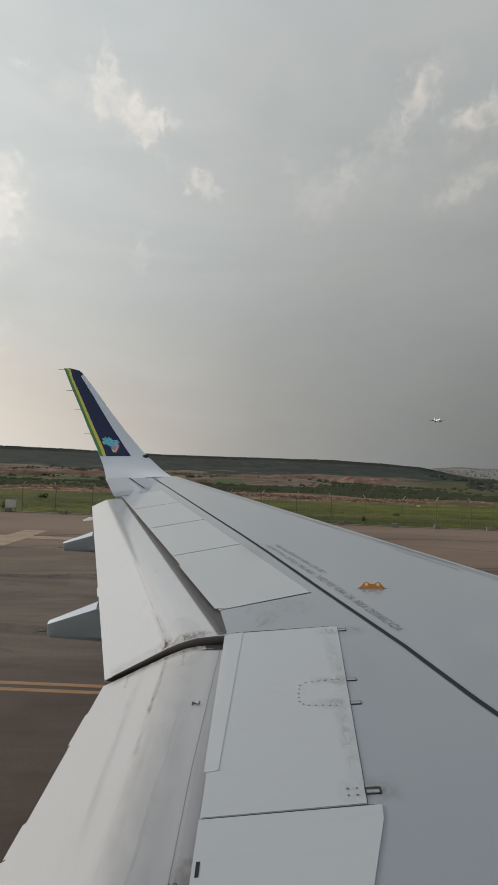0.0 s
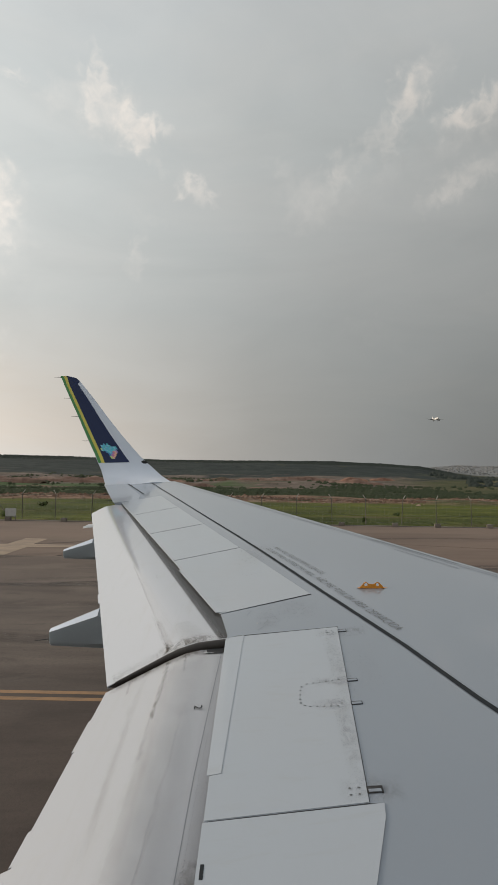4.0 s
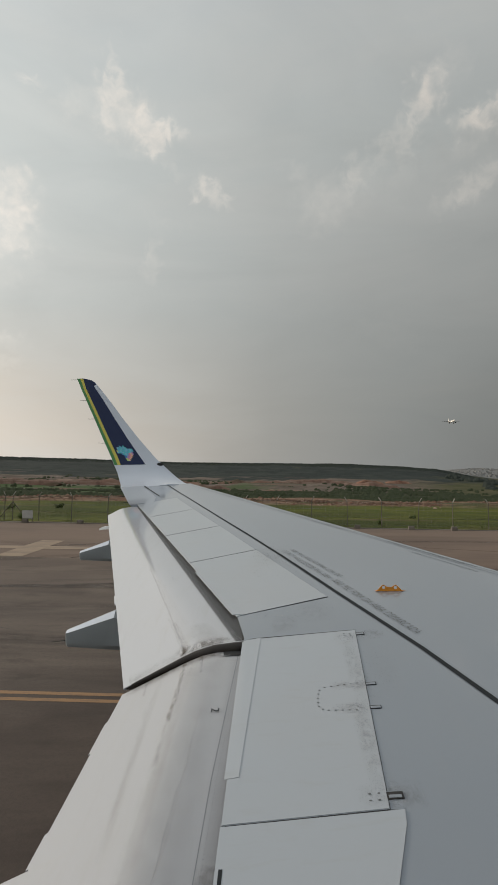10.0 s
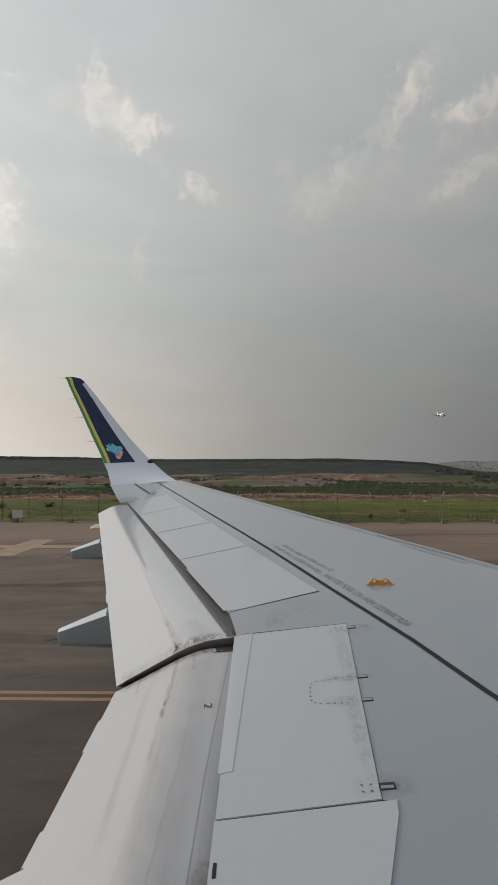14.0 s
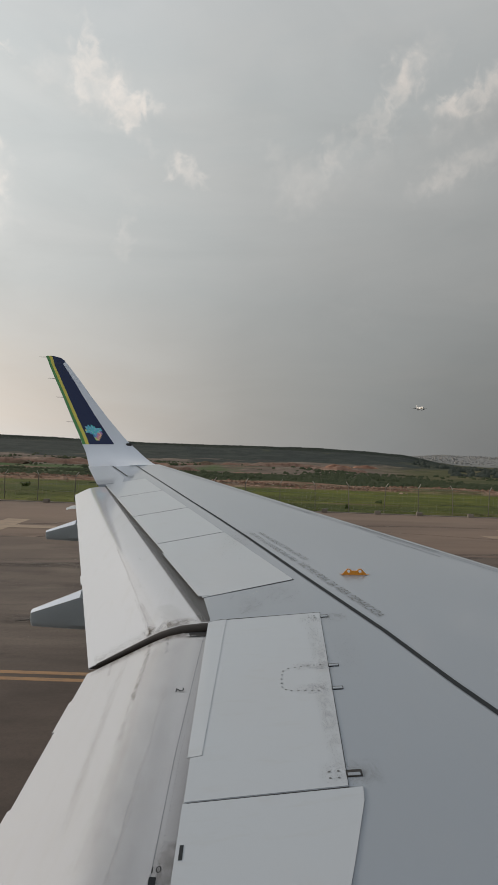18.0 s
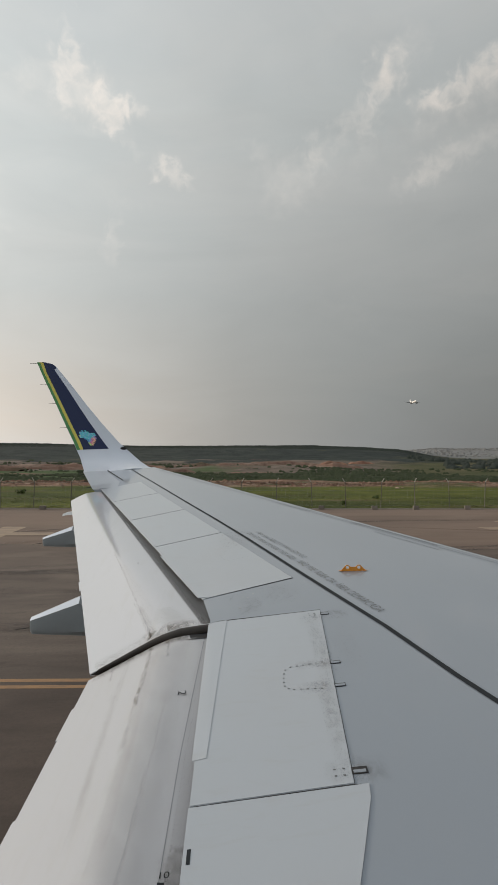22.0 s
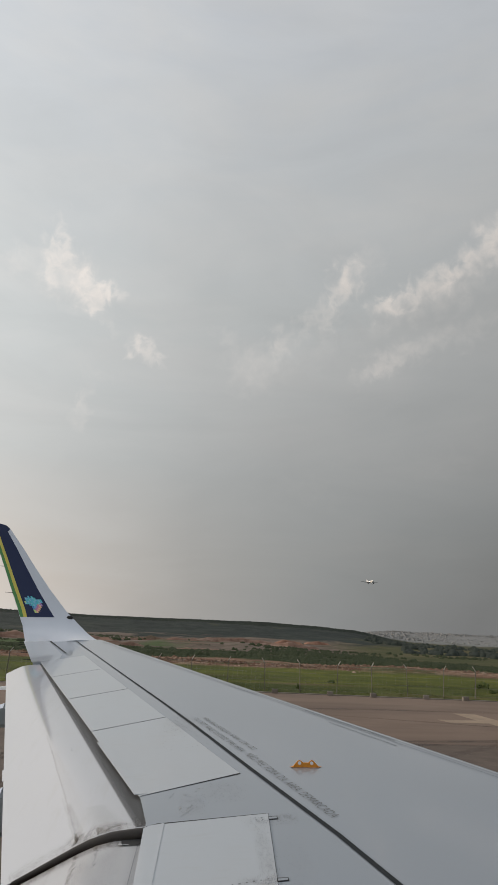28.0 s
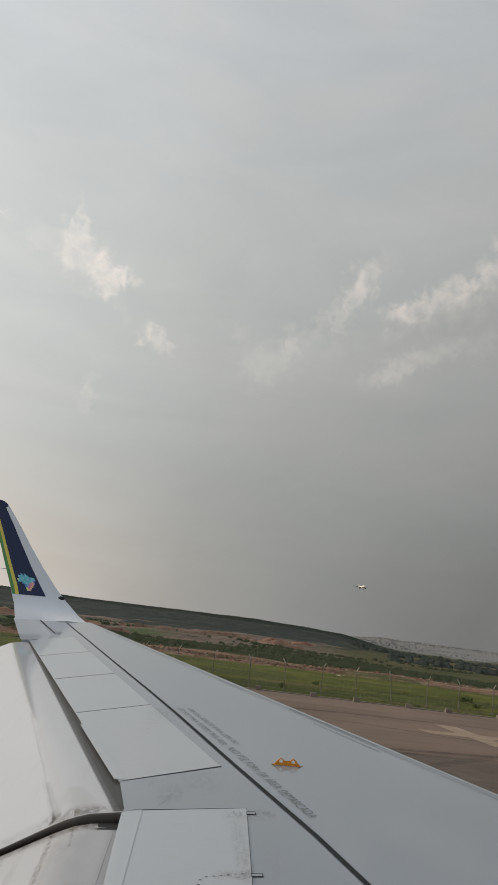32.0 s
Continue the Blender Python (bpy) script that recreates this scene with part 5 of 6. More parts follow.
# black rubber along the joint of the two flaps
sections = []
for s in (0.0, 0.15, 0.35, 0.6, 0.85, 1.0, 1.2, 1.45, 1.7, 1.86):
    r = float(np.interp(s, [0, 0.6, 1.0, 1.5, 1.86], [0.040, 0.037, 0.028, 0.020, 0.012]))
    p = flap_point(OUT_IN, OUT_OUT, 0.0, s, 0.006 - r)
    sections.append([(p.x, p.y - 0.018 + r * math.cos(k * math.tau / 12), p.z + r * math.sin(k * math.tau / 12)) for k in range(12)])
part("flap_seal", loft(sections), M_SEAL, aeroplane, "dark brownish rubber seal between the two flaps", smooth=60)
# dark end plate closing the outboard flap towards the joint
bm = bmesh.new()
rim = [flap_point(OUT_IN, OUT_OUT, 0.0, s, -0.006) for s in (0.03, 0.2, 0.4, 0.6, 0.8, 1.0, 1.2, 1.4, 1.6, 1.8, 1.98)]
low = [p - Vector((0, 0, 0.16 * math.sin(math.pi * (0.12 + 0.88 * k / 10)) + 0.002)) for k, p in enumerate(rim)]
ring = [bm.verts.new(p - Vector((0, 0.004, 0))) for p in rim + low[::-1]]
bm.faces.new(ring)
part("end_plate", bm, M_SEAL, outer_flap, "black end of the flap")
# dark sheets in the cove behind the wing's rear edge, coloured as its shade
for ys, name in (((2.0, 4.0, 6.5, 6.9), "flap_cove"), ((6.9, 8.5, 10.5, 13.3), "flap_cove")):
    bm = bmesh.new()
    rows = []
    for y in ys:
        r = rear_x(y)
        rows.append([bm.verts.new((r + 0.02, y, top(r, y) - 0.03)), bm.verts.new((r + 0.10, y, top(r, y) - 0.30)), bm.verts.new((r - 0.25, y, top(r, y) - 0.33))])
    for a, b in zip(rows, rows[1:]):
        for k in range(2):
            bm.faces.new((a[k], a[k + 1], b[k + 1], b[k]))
    part(name, bm, M_DARK, aeroplane, "dark sheet in the hollow between wing and flap, coloured as its shade")

# dark noses of the flaps, with the shade below the spoilers painted on
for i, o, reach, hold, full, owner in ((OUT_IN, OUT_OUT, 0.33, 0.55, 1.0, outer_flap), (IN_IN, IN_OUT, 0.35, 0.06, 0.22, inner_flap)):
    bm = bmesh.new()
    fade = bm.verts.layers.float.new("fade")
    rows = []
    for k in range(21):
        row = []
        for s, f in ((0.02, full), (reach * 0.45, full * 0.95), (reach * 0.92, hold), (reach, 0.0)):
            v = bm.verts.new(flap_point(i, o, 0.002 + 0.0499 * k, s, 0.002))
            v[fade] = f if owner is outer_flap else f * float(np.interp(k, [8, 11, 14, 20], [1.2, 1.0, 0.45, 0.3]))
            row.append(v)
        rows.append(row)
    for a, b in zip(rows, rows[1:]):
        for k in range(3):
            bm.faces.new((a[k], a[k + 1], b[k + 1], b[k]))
    part("nose_strip", bm, M_NOSE, owner, "dark flap nose with the shade below the spoilers painted in")
# soot and dirt
rg = random.Random(8)
for t0, t1, s0, s1, w, k in ((0.997, 0.93, 1.00, 0.99, 0.10, 0.42), (0.94, 0.80, 0.985, 0.99, 0.09, 0.45), (0.84, 0.70, 1.0, 1.0, 0.09, 0.20), (0.72, 0.50, 1.0, 1.02, 0.16, 0.06),
                            (0.93, 0.62, 1.40, 1.28, 0.12, 0.07), (0.80, 0.45, 0.62, 0.70, 0.05, 0.07), (0.66, 0.40, 0.66, 0.74, 0.025, 0.14), (0.995, 0.93, 0.75, 0.72, 0.05, 0.25), (0.99, 0.94, 1.6, 1.55, 0.06, 0.2)):
    flap_band("soot_streak", IN_IN, IN_OUT, [(t0 + (t1 - t0) * j / 11, s0 + (s1 - s0) * j / 11 + rg.uniform(-0.012, 0.012)) for j in range(12)], [w * rg.uniform(0.5, 1.2) for _ in range(12)], M_SOOT, inner_flap, strength=k)
# grime along the seal on the inboard flap
bm = bmesh.new()
fade = bm.verts.layers.float.new("fade")
rows = []
for k in range(15):
    s = 0.3 + 1.6 * k / 14
    rows.append([bm.verts.new(flap_point(IN_IN, IN_OUT, t, s, 0.003)) for t in (0.999, 0.992, 0.976)])
    for v, f in zip(rows[-1], (0.6, 0.45, 0.0)):
        v[fade] = f
for a, b in zip(rows, rows[1:]):
    for k in range(2):
        bm.faces.new((a[k], a[k + 1], b[k + 1], b[k]))
part("soot_streak", bm, M_SOOT, inner_flap)
# skin joint beside the spoiler, with its rivets
joint = [(0.985 - 0.03 * k, float(np.interp(0.985 - 0.03 * k, [0.3, 0.66, 0.985], [0.410, 0.360, 0.25]))) for k in range(26)]
flap_band("skin_joint", IN_IN, IN_OUT, joint, [0.0055] * 26, M_FAINT, inner_flap, 0.0025)
bm = bmesh.new()
for k in range(54):
    t = 0.74 - 0.0068 * k
    p = flap_point(IN_IN, IN_OUT, t, float(np.interp(t, [0.3, 0.66, 0.985], [0.410, 0.360, 0.25])) - 0.05, 0.003)
    bm.faces.new([bm.verts.new(p + Vector((0.0022 * math.cos(q * math.tau / 6), 0.0022 * math.sin(q * math.tau / 6), 0.0))) for q in range(6)])
tagged(part("rivets", bm, M_COVE, inner_flap), kind="stuff")
for t0, strength in ((0.003, 0.55), (0.010, 0.30)):
    bm = bmesh.new()
    fade = bm.verts.layers.float.new("fade")
    rows = []
    for k in range(15):
        s = 0.1 + 1.8 * k / 14
        rows.append([bm.verts.new(flap_point(OUT_IN, OUT_OUT, t, s, 0.003)) for t in (0.001, t0 + 0.004, t0 + 0.014)])
        for v, f in zip(rows[-1], (1.0, 1.0, 0.0)):
            v[fade] = f * strength * (1.0 if 2 < k < 8 else 0.22)
    for a, b in zip(rows, rows[1:]):
        for k in range(2):
            bm.faces.new((a[k], a[k + 1], b[k + 1], b[k]))
    part("soot_streak", bm, M_SOOT, outer_flap)
for t0, t1, s0, s1, w, k in ((0.003, 0.10, 0.95, 0.95, 0.16, 0.16), (0.02, 0.30, 0.86, 0.90, 0.26, 0.06), (0.004, 0.07, 0.60, 0.64, 0.5, 0.13)):
    flap_band("dust_band", OUT_IN, OUT_OUT, [(t0 + (t1 - t0) * j / 11, s0 + (s1 - s0) * j / 11) for j in range(12)], [w * (1 - 0.5 * j / 11) for j in range(12)], M_DUST, outer_flap, strength=k)
flap_band("soot_streak", OUT_IN, OUT_OUT, [(0.003 + 0.011 * j, 1.0 + rg.uniform(-0.01, 0.01)) for j in range(12)], [0.04 * rg.uniform(0.5, 1.1) for _ in range(12)], M_SOOT, outer_flap, strength=0.12)
flap_band("soot_streak", OUT_IN, OUT_OUT, [(0.003 + 0.0022 * j, 0.98 + rg.uniform(-0.012, 0.012)) for j in range(12)], [0.05 * rg.uniform(0.5, 1.2) for _ in range(12)], M_SOOT, outer_flap, strength=0.32)
flap_band("soot_streak", OUT_IN, OUT_OUT, [(0.01 + 0.034 * j, 0.97 - 0.004 * j + rg.uniform(-0.006, 0.006)) for j in range(12)], [0.045 * rg.uniform(0.7, 1.1) for _ in range(12)], M_SOOT, outer_flap, strength=0.16)
# black stop and a torn pale tab where the seal meets the wing
bm = bmesh.new()
rows = [[bm.verts.new(flap_point(IN_IN, IN_OUT, t, s, 0.004)) for t in (0.999, 0.981)] for s in (0.03, 0.16, 0.32, 0.46)]
for a, b in zip(rows, rows[1:]):
    bm.faces.new((a[0], a[1], b[1], b[0]))
part("seal_stop", bm, M_DARK, inner_flap, "black stop at the end of the seal")
bm = bmesh.new()
bm.faces.new([bm.verts.new(flap_point(IN_IN, IN_OUT, t, s, 0.006)) for t, s in ((0.9835, 0.36), (0.9835, 0.44), (0.988, 0.46), (0.987, 0.51), (0.982, 0.47), (0.982, 0.36))])
part("torn_tab", bm, M_FLAP_GRIMY, inner_flap, "pale torn tab of sealant")
flap_band("dust_band", IN_IN, IN_OUT, [(0.995 - 0.045 * j, 0.93) for j in range(12)], [0.16] * 12, M_DUST, inner_flap, strength=0.13)
flap_band("dust_band", IN_IN, IN_OUT, [(0.99 - 0.04 * j, 1.35 - 0.01 * j) for j in range(12)], [0.12] * 12, M_DUST, inner_flap, strength=0.09)
# grey film on the fore part of the inboard flap, which is covered when it is in: dust, and the weaker light there
# painted in
flap_band("dust_film", IN_IN, IN_OUT, [(0.998 - 0.049 * j, 0.70) for j in range(15)], [0.60] * 15, M_FILM, inner_flap, 0.0018, strength=0.20)
for t, s in ((0.265, 0.62), (0.272, 0.61), (0.52, 1.45), (0.70, 1.25), (0.705, 1.31)):
    flap_band("scuff", OUT_IN, OUT_OUT, [(t, s), (t + 0.003, s + 0.010)], [0.014, 0.012], M_FAINT, outer_flap)
flap_band("soot_streak", IN_IN, IN_OUT, [(0.53 - 0.007 * j, 0.25) for j in range(12)], [0.34] * 12, M_SOOT, inner_flap, 0.0022, strength=0.30)
# small tabs on the trailing edges
for i, o, t0, t1, reach, owner in ((IN_IN, IN_OUT, 0.825, 0.91, 2.03, inner_flap), (IN_IN, IN_OUT, 0.610, 0.665, 2.03, inner_flap), (IN_IN, IN_OUT, 0.0, 0.607, 2.45, inner_flap), (OUT_IN, OUT_OUT, 0.27, 0.31, 2.03, outer_flap)):
    bm = bmesh.new()
    ring = [flap_point(i, o, t0, 2.0, 0.0), flap_point(i, o, t1, 2.0, 0.0), flap_point(i, o, t1, reach, 0.0), flap_point(i, o, t0, reach, 0.0)]
    hi = [bm.verts.new(p) for p in ring]
    lo = [bm.verts.new(p - Vector((0, 0, 0.008))) for p in ring]
    bm.faces.new(hi)
    bm.faces.new(lo[::-1])
    for k in range(4):
        bm.faces.new((hi[k], lo[k], lo[(k + 1) % 4], hi[(k + 1) % 4]))
    part("edge_tab", bm, M_FLAP if owner is outer_flap else M_FLAP_GRIMY, owner)


def flap_text(text, t, s, size, parent, lying=False):
    cu = bpy.data.curves.new("number_mark", "FONT")
    cu.body, cu.size = text, size
    tmp = bpy.data.objects.new("number_mark", cu)
    scene.collection.objects.link(tmp)
    bpy.context.view_layer.update()
    me = bpy.data.meshes.new_from_object(tmp.evaluated_get(bpy.context.evaluated_depsgraph_get()))
    bpy.data.objects.remove(tmp)
    bpy.data.curves.remove(cu)
    p = flap_point(IN_IN, IN_OUT, t, s, 0.003)
    for v in me.vertices:
        dx, dy = (v.co.y, -1.7 * v.co.x) if lying else (v.co.x, v.co.y)
        v.co = (p.x + dx, p.y + dy, p.z + 0.09 * dx + 0.1012 * dy)
    me.materials.clear()
    me.materials.append(M_LINE)
    ob = new("number_mark", me)
    ob.parent = parent


flap_text("2", 0.814, 0.485, 0.066, inner_flap, True)
flap_text("10", 0.491, 0.405, 0.046, inner_flap)
q = [flap_point(IN_IN, IN_OUT, t, s, 0.004) for t, s in ((0.487, 0.395), (0.487, 0.340), (0.473, 0.340), (0.473, 0.395))]
bm = bmesh.new()
bm.faces.new([bm.verts.new(p) for p in q])
part("black_mark", bm, M_LINE, inner_flap)


# ---- flap track fairings ----
def fairing(y, x_te, z_te, aft, h, w):
    """A wedge hanging below the flap: straight sloping top, flat sides, blunt tail."""
    body, ridge = [], []
    for s in (1.5, 1.1, 0.5, 0.1, 0.0, -0.25 * aft, -0.5 * aft, -0.75 * aft, -0.96 * aft, -aft):
        f = max(0.0, -s / aft)
        ww = w * (1.0 - 0.38 * f) * (1.0 if s < 0.6 else (0.75 if s < 1.2 else 0.1)) * (0.86 if f == 1.0 else 1.0)
        zt = z_te + 0.012 - 0.60 * h * f if s <= 0 else z_te - 0.02 + 0.02 * s
        zb = z_te - h * (1.06 - 0.03 * f) if s < 0.6 else z_te - h * (0.8 if s < 1.2 else 0.15)
        band = 0.052 - 0.030 * f
        zb = min(zb, zt - band - 0.02) + (0.02 if f == 1.0 else 0.0)
        x = x_te + s
        body.append([(x, y - ww, zt - band), (x, y - ww, zb + 0.05), (x, y - 0.7 * ww, zb + 0.008), (x, y, zb), (x, y + 0.7 * ww, zb + 0.008), (x, y + ww, zb + 0.05), (x, y + ww, zt - band), (x, y, zt - 0.004)])
        if s <= 0:
            ridge.append([(x, y - ww - 0.003, zt - band), (x, y - 0.3 * ww, zt), (x, y + 0.3 * ww, zt), (x, y + ww + 0.003, zt - band)])
    # Sides grey, ridge white: the light on top is put into the colours.
    ob = part("flap_track_fairing", loft(body), M_FAIR, aeroplane, "grey tapered flap track fairing under the flap", smooth=32)
    part("fairing_ridge", loft(ridge), M_WINGLET, ob, "upper ridge, coloured white for the light on it", smooth=25)
    bm = bmesh.new()
    tube(bm, (x_te - aft + 0.02, y, z_te - 0.85 * h), (x_te - aft - 0.16, y + 0.01, z_te - 0.93 * h), 0.005, 0.002, 5)
    part("static_wick", bm, M_LINE, ob)


for t, aft, h, w in ((0.245, 0.46, 0.33, 0.10), (0.70, 0.42, 0.27, 0.10)):
    p = flap_point(OUT_IN, OUT_OUT, t, 2.0, -0.01)
    fairing(p.y, p.x, p.z, aft, h, w)
p = flap_point(OUT_IN, OUT_OUT, 0.86, 2.0, -0.01)
bm = loft([[(p.x + dx, p.y + dy, p.z + dz) for dy, dz in ((-w, lo), (-w * 0.6, hi), (w * 0.6, hi), (w, lo))] for dx, w, lo, hi in ((0.06, 0.06, -0.035, 0.012), (-0.07, 0.055, -0.045, 0.0), (-0.14, 0.045, -0.060, -0.03))])
part("edge_fairing", bm, M_FUSE, outer_flap, "small white fairing at the outer end", smooth=40)

# ---- winglet ----
# station: y, z, leading x, trailing x, thickness, lean of the section
BLADE = [(16.00, 4.10, -1.74, -3.20, 0.10), (16.30, 4.145, -1.90, -3.30, 0.10), (16.58, 4.23, -2.08, -3.40, 0.10), (16.80, 4.36, -2.27, -3.50, 0.10),
         (16.94, 4.50, -2.45, -3.61, 0.095), (17.05, 4.68, -2.67, -3.71, 0.09), (17.25, 5.13, -3.11, -3.97, 0.08), (17.45, 5.60, -3.53, -4.23, 0.07),
         (17.62, 6.02, -3.88, -4.47, 0.06), (17.76, 6.38, -4.20, -4.67, 0.05), (17.82, 6.52, -4.33, -4.74, 0.045), (17.845, 6.58, -4.42, -4.78, 0.04), (17.86, 6.62, -4.60, -4.80, 0.03)]


def blade_normal(i):
    a, b = BLADE[max(i - 1, 0)], BLADE[min(i + 1, len(BLADE) - 1)]
    d = Vector((0, b[0] - a[0], b[1] - a[1])).normalized()
    return Vector((0, -d.z, d.y))


def winglet_point(i, s, lift=0.0):
    """A place on the inner face at station i (may be broken), s from leading edge 0 to trailing edge 1."""
    k = min(int(i), len(BLADE) - 2)
    f = i - k
    y, z, xl, xt, th = (a + (b - a) * f for a, b in zip(BLADE[k], BLADE[k + 1]))
    n = (blade_normal(k) * (1 - f) + blade_normal(k + 1) * f).normalized()
    bulge = th * 0.5 * 4 * min(s, 0.3) * (1 - min(s, 0.3)) / 0.84 if s < 0.3 else th * 0.5 * (1 - (s - 0.3) / 0.7)
    zz = z + 0.09 * (xl + (xt - xl) * s - xl) * max(0.0, 1 - k / 4)
    return Vector((xl + (xt - xl) * s, y, zz)) + n * (bulge + lift)


def build_winglet():
    sections = []
    fr = (0.0, 0.03, 0.08, 0.16, 0.3, 0.5, 0.75, 0.97, 1.0)
    for i in range(len(BLADE)):
        up = [winglet_point(i, s) for s in fr]
        n = blade_normal(i)
        down = [p - n * (max(0.004, (p - winglet_point(i, s, -BLADE[i][4] * 0.5)).length) + BLADE[i][4] * 0.5) for p, s in zip(up[1:-1], fr[1:-1])]
        sections.append(up + down[::-1])
    winglet = part("winglet", loft(sections), M_WINGLET, aeroplane, "tall swept winglet, navy with green and yellow stripes", smooth=40)

    def face(name, i0, i1, s0, s1, mat, lift, label="", n=12):
        """A painted area between two stations; s0 and s1 may be functions of the station."""
        bm = bmesh.new()
        rows = []
        for k in range(n + 1):
            i = i0 + (i1 - i0) * k / n
            a, b = (q(i) if callable(q) else q for q in (s0, s1))
            rows.append([bm.verts.new(winglet_point(i, a + (b - a) * j / 6, lift)) for j in range(7)])
        for p, q in zip(rows, rows[1:]):
            for j in range(6):
                bm.faces.new((p[j], p[j + 1], q[j + 1], q[j]))
        return part(name, bm, mat, winglet, label, smooth=60)
    front = lambda i: float(np.interp(i, [4, 9.3, 9.7, 12], [0.365, 0.24, 0.02, 0.0]))
    inner = lambda i: float(np.interp(i, [4, 6.9, 9, 10.5, 12], [0.868, 0.805, 0.73, 0.62, 0.42]))
    middle = lambda i: 0.5 * (inner(i) + 0.995)
    face("navy_panel", 4.02, 11.95, front, inner, M_BLUE, 0.003, "navy blue livery panel", 24)
    face("yellow_stripe", 4.02, 11.95, inner, middle, M_YELLOW, 0.003, "yellow livery stripe", 24)
    face("green_stripe", 4.02, 11.95, middle, 0.995, M_GREEN, 0.003, "green livery stripe", 24)
    # emblem of small coloured squares
    rows = ("...a.b....", ".cabacb...", ".abcabcacb", "hacbacabca", "cbacbabce.", "..dbcafge.", "...daefg..", "...defg...", "...hfg....", "...hg.....")
    for r, line in enumerate(rows):
        for c, ch in enumerate(line):
            if ch == ".":
                continue
            z, s = 4.95 - 0.036 * r, 0.80 - 0.040 * c
            heights = [b[1] for b in BLADE]
            hi, lo = (float(np.interp(q, heights, range(len(BLADE)))) for q in (z, z - 0.035))
            bm = bmesh.new()
            bm.faces.new([bm.verts.new(winglet_point(i, q, 0.006)) for i, q in ((hi, s), (hi, s - 0.039), (lo, s - 0.039), (lo, s))])
            part("emblem_tile", bm, MAP_INKS["abcdefgh".index(ch)], winglet)
    for i in (5.75, 7.0, 8.1, 11.2):
        p = winglet_point(i, 0.99)
        bm = bmesh.new()
        tube(bm, p, p + Vector((-0.17, 0, 0.0)), 0.006, 0.003, 5)
        part("static_wick", bm, M_LINE, winglet)
    p = winglet_point(4.15, 0.045)
    lamp = bmesh.new()
    bmesh.ops.create_uvsphere(lamp, u_segments=10, v_segments=6, radius=0.06, matrix=pose(p.x - 0.02, p.y, p.z, 0, 0, 0) @ Matrix.Diagonal((1.25, 0.55, 0.8, 1)))
    part("position_light", lamp, M_DARK, winglet, "dark glazed position light", smooth=80)
    for y in (13.7, 14.6, 15.4, 15.8, 16.1):
        bm = bmesh.new()
        x = rear_x(y)
        tube(bm, (x + 0.02, y, top(x, y)), (x - 0.13, y, top(x, y) - 0.01), 0.007, 0.003, 5)
        part("static_wick", bm, M_LINE, aeroplane)


build_winglet()


# ---- cabin side round the camera ----
def build_fuselage():
    """A length of the round hull with its row of windows, cut through."""
    R, CZ = 1.98, 4.02
    rows = []
    bm = bmesh.new()
    zs = [2.3, 2.7, 3.2, 3.7, 4.17, 4.25, 4.84, 4.92, 5.15, 5.5, 5.85]
    pitch = 0.533
    xs = []
    for k in range(-6, 7):
        c = k * pitch
        xs += [c - 0.18, c - 0.13, c + 0.13, c + 0.18]

    def y_at(z, r):
        return math.sqrt(max(0.05, r * r - (z - CZ) ** 2))
    for r in (R, R - 0.10):
        rows.append([[bm.verts.new((x, y_at(z, r), z)) for z in zs] for x in xs])
    for i in range(len(xs) - 1):
        for j in range(len(zs) - 1):
            opening = i % 4 in (0, 1, 2) and j in (4, 5, 6)
            if opening and (i % 4 == 1 or j == 5):
                continue
            for g in rows:
                a, b, c, d = g[i][j], g[i + 1][j], g[i + 1][j + 1], g[i][j + 1]
                if opening:
                    tri = {(0, 4): (b, c, d), (2, 4): (a, c, d), (0, 6): (a, b, c), (2, 6): (a, b, d)}[(i % 4, j)]
                    corner = {(0, 4): (a, b, d), (2, 4): (a, b, c), (0, 6): (a, c, d), (2, 6): (b, c, d)}[(i % 4, j)]
                    bm.faces.new(corner)
                else:
                    bm.faces.new((a, b, c, d))
    bm.verts.ensure_lookup_table()
    edges = [e for e in bm.edges if len(e.link_faces) == 1]
    o, n = rows
    pair = {v: n[i][j] for i in range(len(xs)) for j, v in enumerate(o[i])}
    for e in edges:
        if e.verts[0] in pair and e.verts[1] in pair:
            a, b = e.verts
            if pair[a].link_faces and pair[b].link_faces:
                bm.faces.new((a, b, pair[b], pair[a]))
    bmesh.ops.delete(bm, geom=[v for v in bm.verts if not v.link_faces], context="VERTS")
    part("fuselage_side", bm, M_FUSE, aeroplane, "white fuselage side with a row of small windows", smooth=30)


build_fuselage()
bm = bmesh.new()
box(bm, -3.3, 3.3, -1.2, 0.9, 2.6, 5.9)
bmesh.ops.delete(bm, geom=[f for f in bm.faces if f.calc_center_median().y > 0.8], context="FACES_ONLY")
part("cabin_lining", bm, M_CABIN, aeroplane, "plain grey cabin lining")


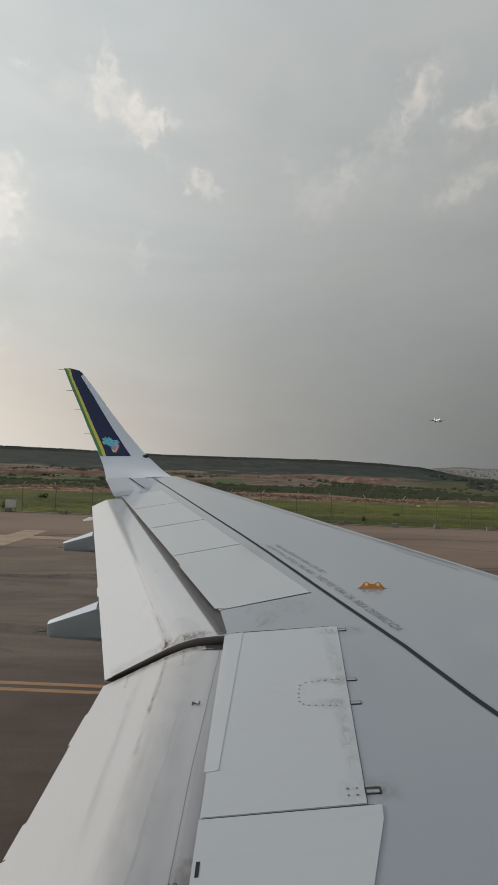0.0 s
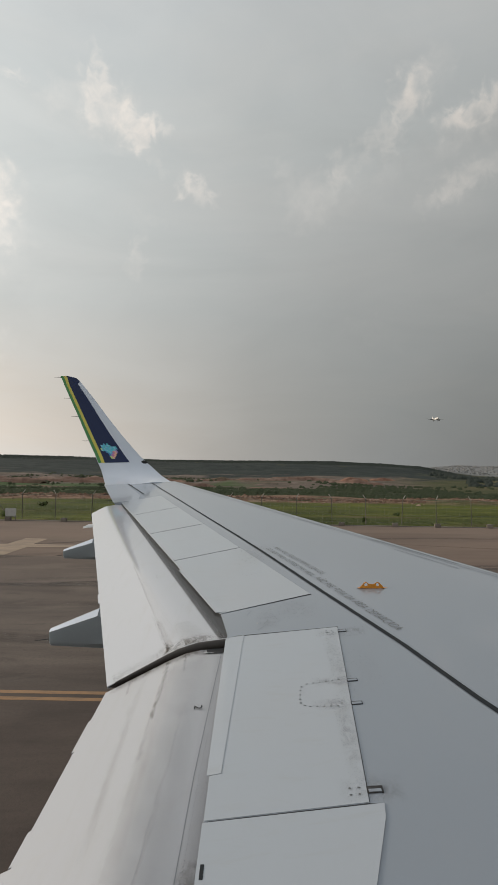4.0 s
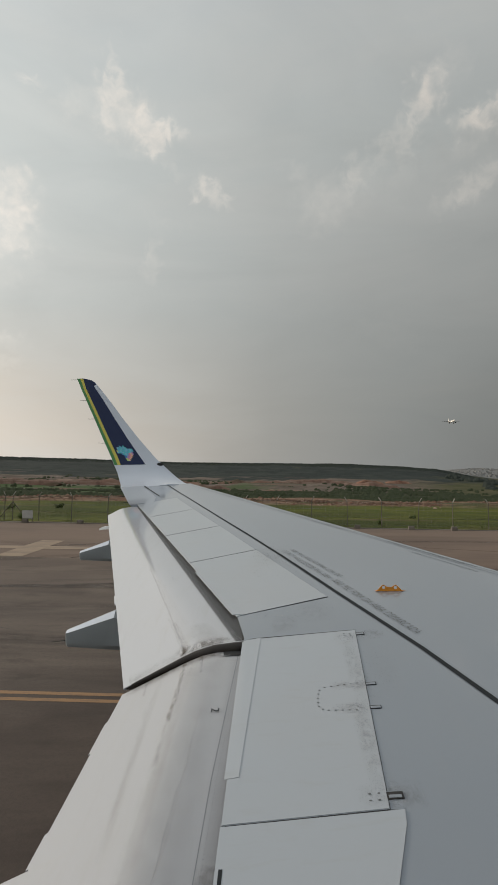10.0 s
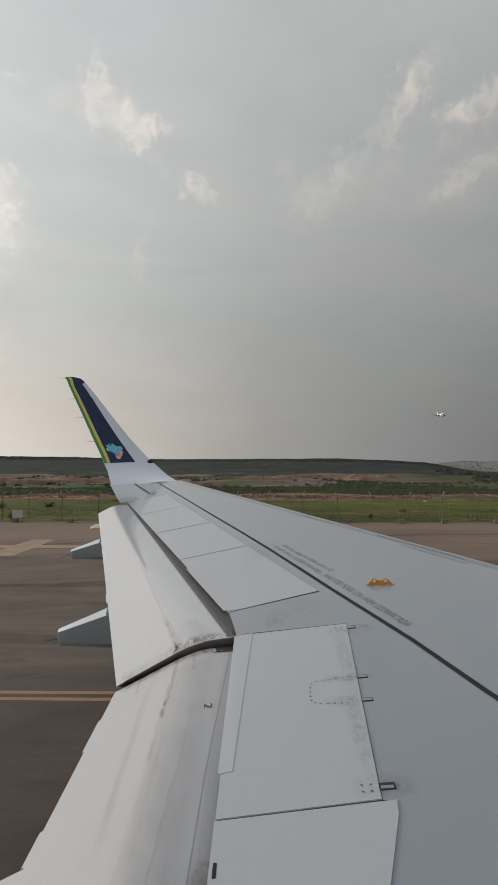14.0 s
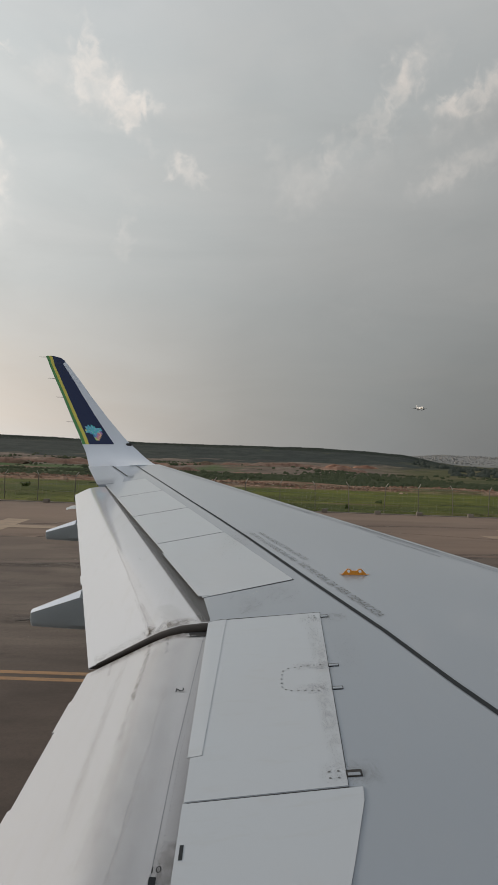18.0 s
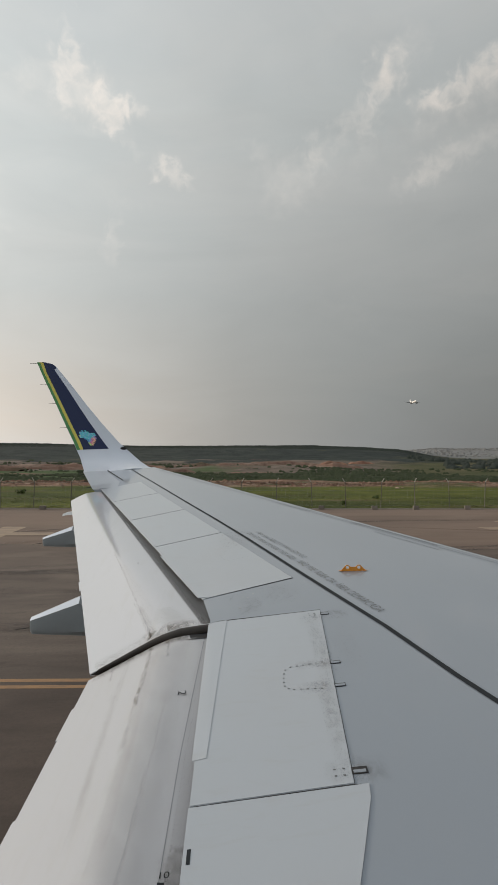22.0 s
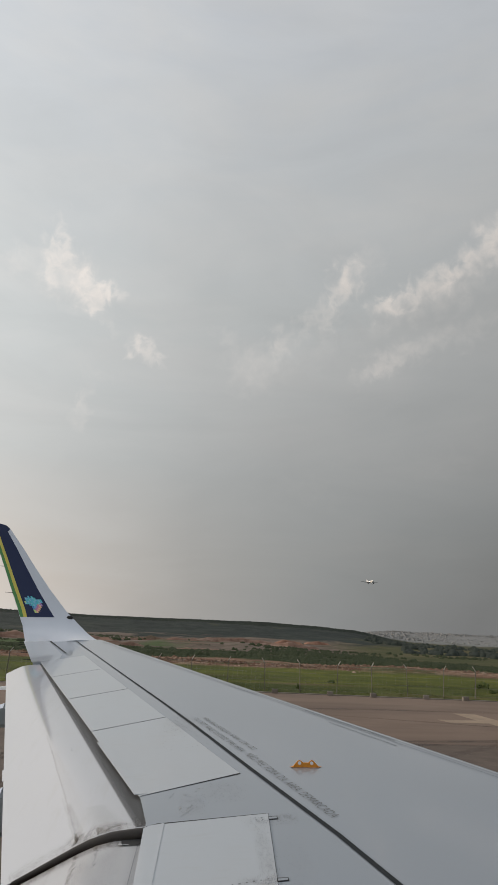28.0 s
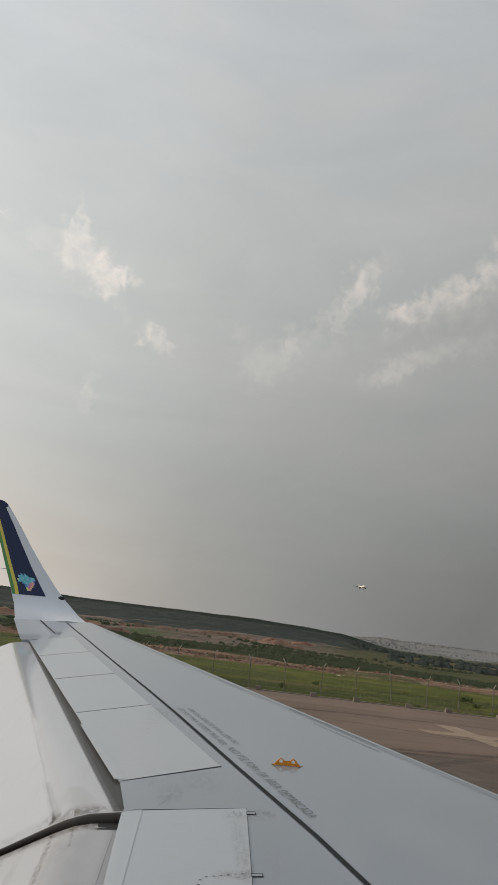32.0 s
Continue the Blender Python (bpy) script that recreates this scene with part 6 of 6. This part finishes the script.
# ---- the airliner on approach ----
def build_airliner(at, heading, scale):
    jet = empty("airliner", at, label="white airliner flying low on approach with gear down", category="airplane")
    white = material("airliner_white", (0.68, 0.66, 0.63), 0.4)
    grey = material("airliner_grey", (0.30, 0.31, 0.33), 0.5)
    dark = material("airliner_dark", (0.06, 0.06, 0.065), 0.5)
    lamp = glowing("landing_light_glow", (1.0, 0.90, 0.74), 4.0)

    def ring(x, r, dz=0.0, n=14):
        return [(x, r * math.cos(k * math.tau / n), dz + r * math.sin(k * math.tau / n)) for k in range(n)]
    part("fuselage", loft([ring(18.6, 0.15, -0.5), ring(18.0, 0.9, -0.35), ring(16.5, 1.6, -0.1), ring(14.5, 1.97), ring(-8, 1.97), ring(-14, 1.3, 0.55), ring(-18.6, 0.3, 1.2)]), white, jet, smooth=50)
    for s in (1, -1):
        part("wing", loft([[(4.5, s * 1.5, -0.9), (-2.0, s * 1.5, -1.0), (-2.0, s * 1.5, -1.3), (4.5, s * 1.5, -1.3)], [(-3.2, s * 16.8, 0.75), (-4.8, s * 16.8, 0.75), (-4.8, s * 16.8, 0.65), (-3.2, s * 16.8, 0.65)]]), grey, jet)
        part("tailplane", loft([[(-13.5, s * 0.8, 1.0), (-17, s * 0.8, 1.0), (-17, s * 0.8, 0.8), (-13.5, s * 0.8, 0.8)], [(-16.6, s * 6.2, 1.6), (-18.2, s * 6.2, 1.6), (-18.2, s * 6.2, 1.5), (-16.6, s * 6.2, 1.5)]]), grey, jet)
        part("engine", loft([ring(6.6, 0.85, -2.3), ring(6.2, 1.12, -2.3), ring(3.6, 1.1, -2.3), ring(2.0, 0.6, -2.2)]), dark, jet, smooth=50).location.y = s * 5.75
        bm = bmesh.new()
        tube(bm, (0, s * 3.8, -1.2), (0, s * 3.8, -3.6), 0.16)
        leg = part("main_gear", bm, dark, jet)
        for w in (-0.42, 0.42):
            bm = bmesh.new()
            tube(bm, (0, s * 3.8 + w - 0.2, -3.7), (0, s * 3.8 + w + 0.2, -3.7), 0.58, n=14)
            part("wheel", bm, dark, leg)
        bm = bmesh.new()
        bmesh.ops.create_uvsphere(bm, u_segments=10, v_segments=6, radius=0.40, matrix=pose(4.6, s * 2.3, -1.0))
        part("landing_light", bm, lamp, jet, "bright warm landing light")
    part("tail_fin", loft([[(-12, 0.12, 1.6), (-17.2, 0.12, 1.6), (-17.2, -0.12, 1.6), (-12, -0.12, 1.6)], [(-16.6, 0.08, 7.6), (-18.8, 0.08, 7.6), (-18.8, -0.08, 7.6), (-16.6, -0.08, 7.6)]]), white, jet)
    bm = bmesh.new()
    tube(bm, (12.6, 0, -1.8), (12.6, 0, -3.4), 0.13)
    leg = part("nose_gear", bm, dark, jet)
    bm = bmesh.new()
    tube(bm, (12.6, -0.28, -3.6), (12.6, 0.28, -3.6), 0.38, n=12)
    part("wheel", bm, dark, leg)
    jet.rotation_euler, jet.scale = (0, radians(-3), radians(heading)), (scale,) * 3
    return jet


JET_AZ, JET_EL, JET_R = 15.2, 4.1, 1250.0
build_airliner((JET_R * math.sin(radians(JET_AZ)), JET_R * math.cos(radians(JET_AZ)), 4.5 + JET_R * math.tan(radians(JET_EL))), -86, 0.95)
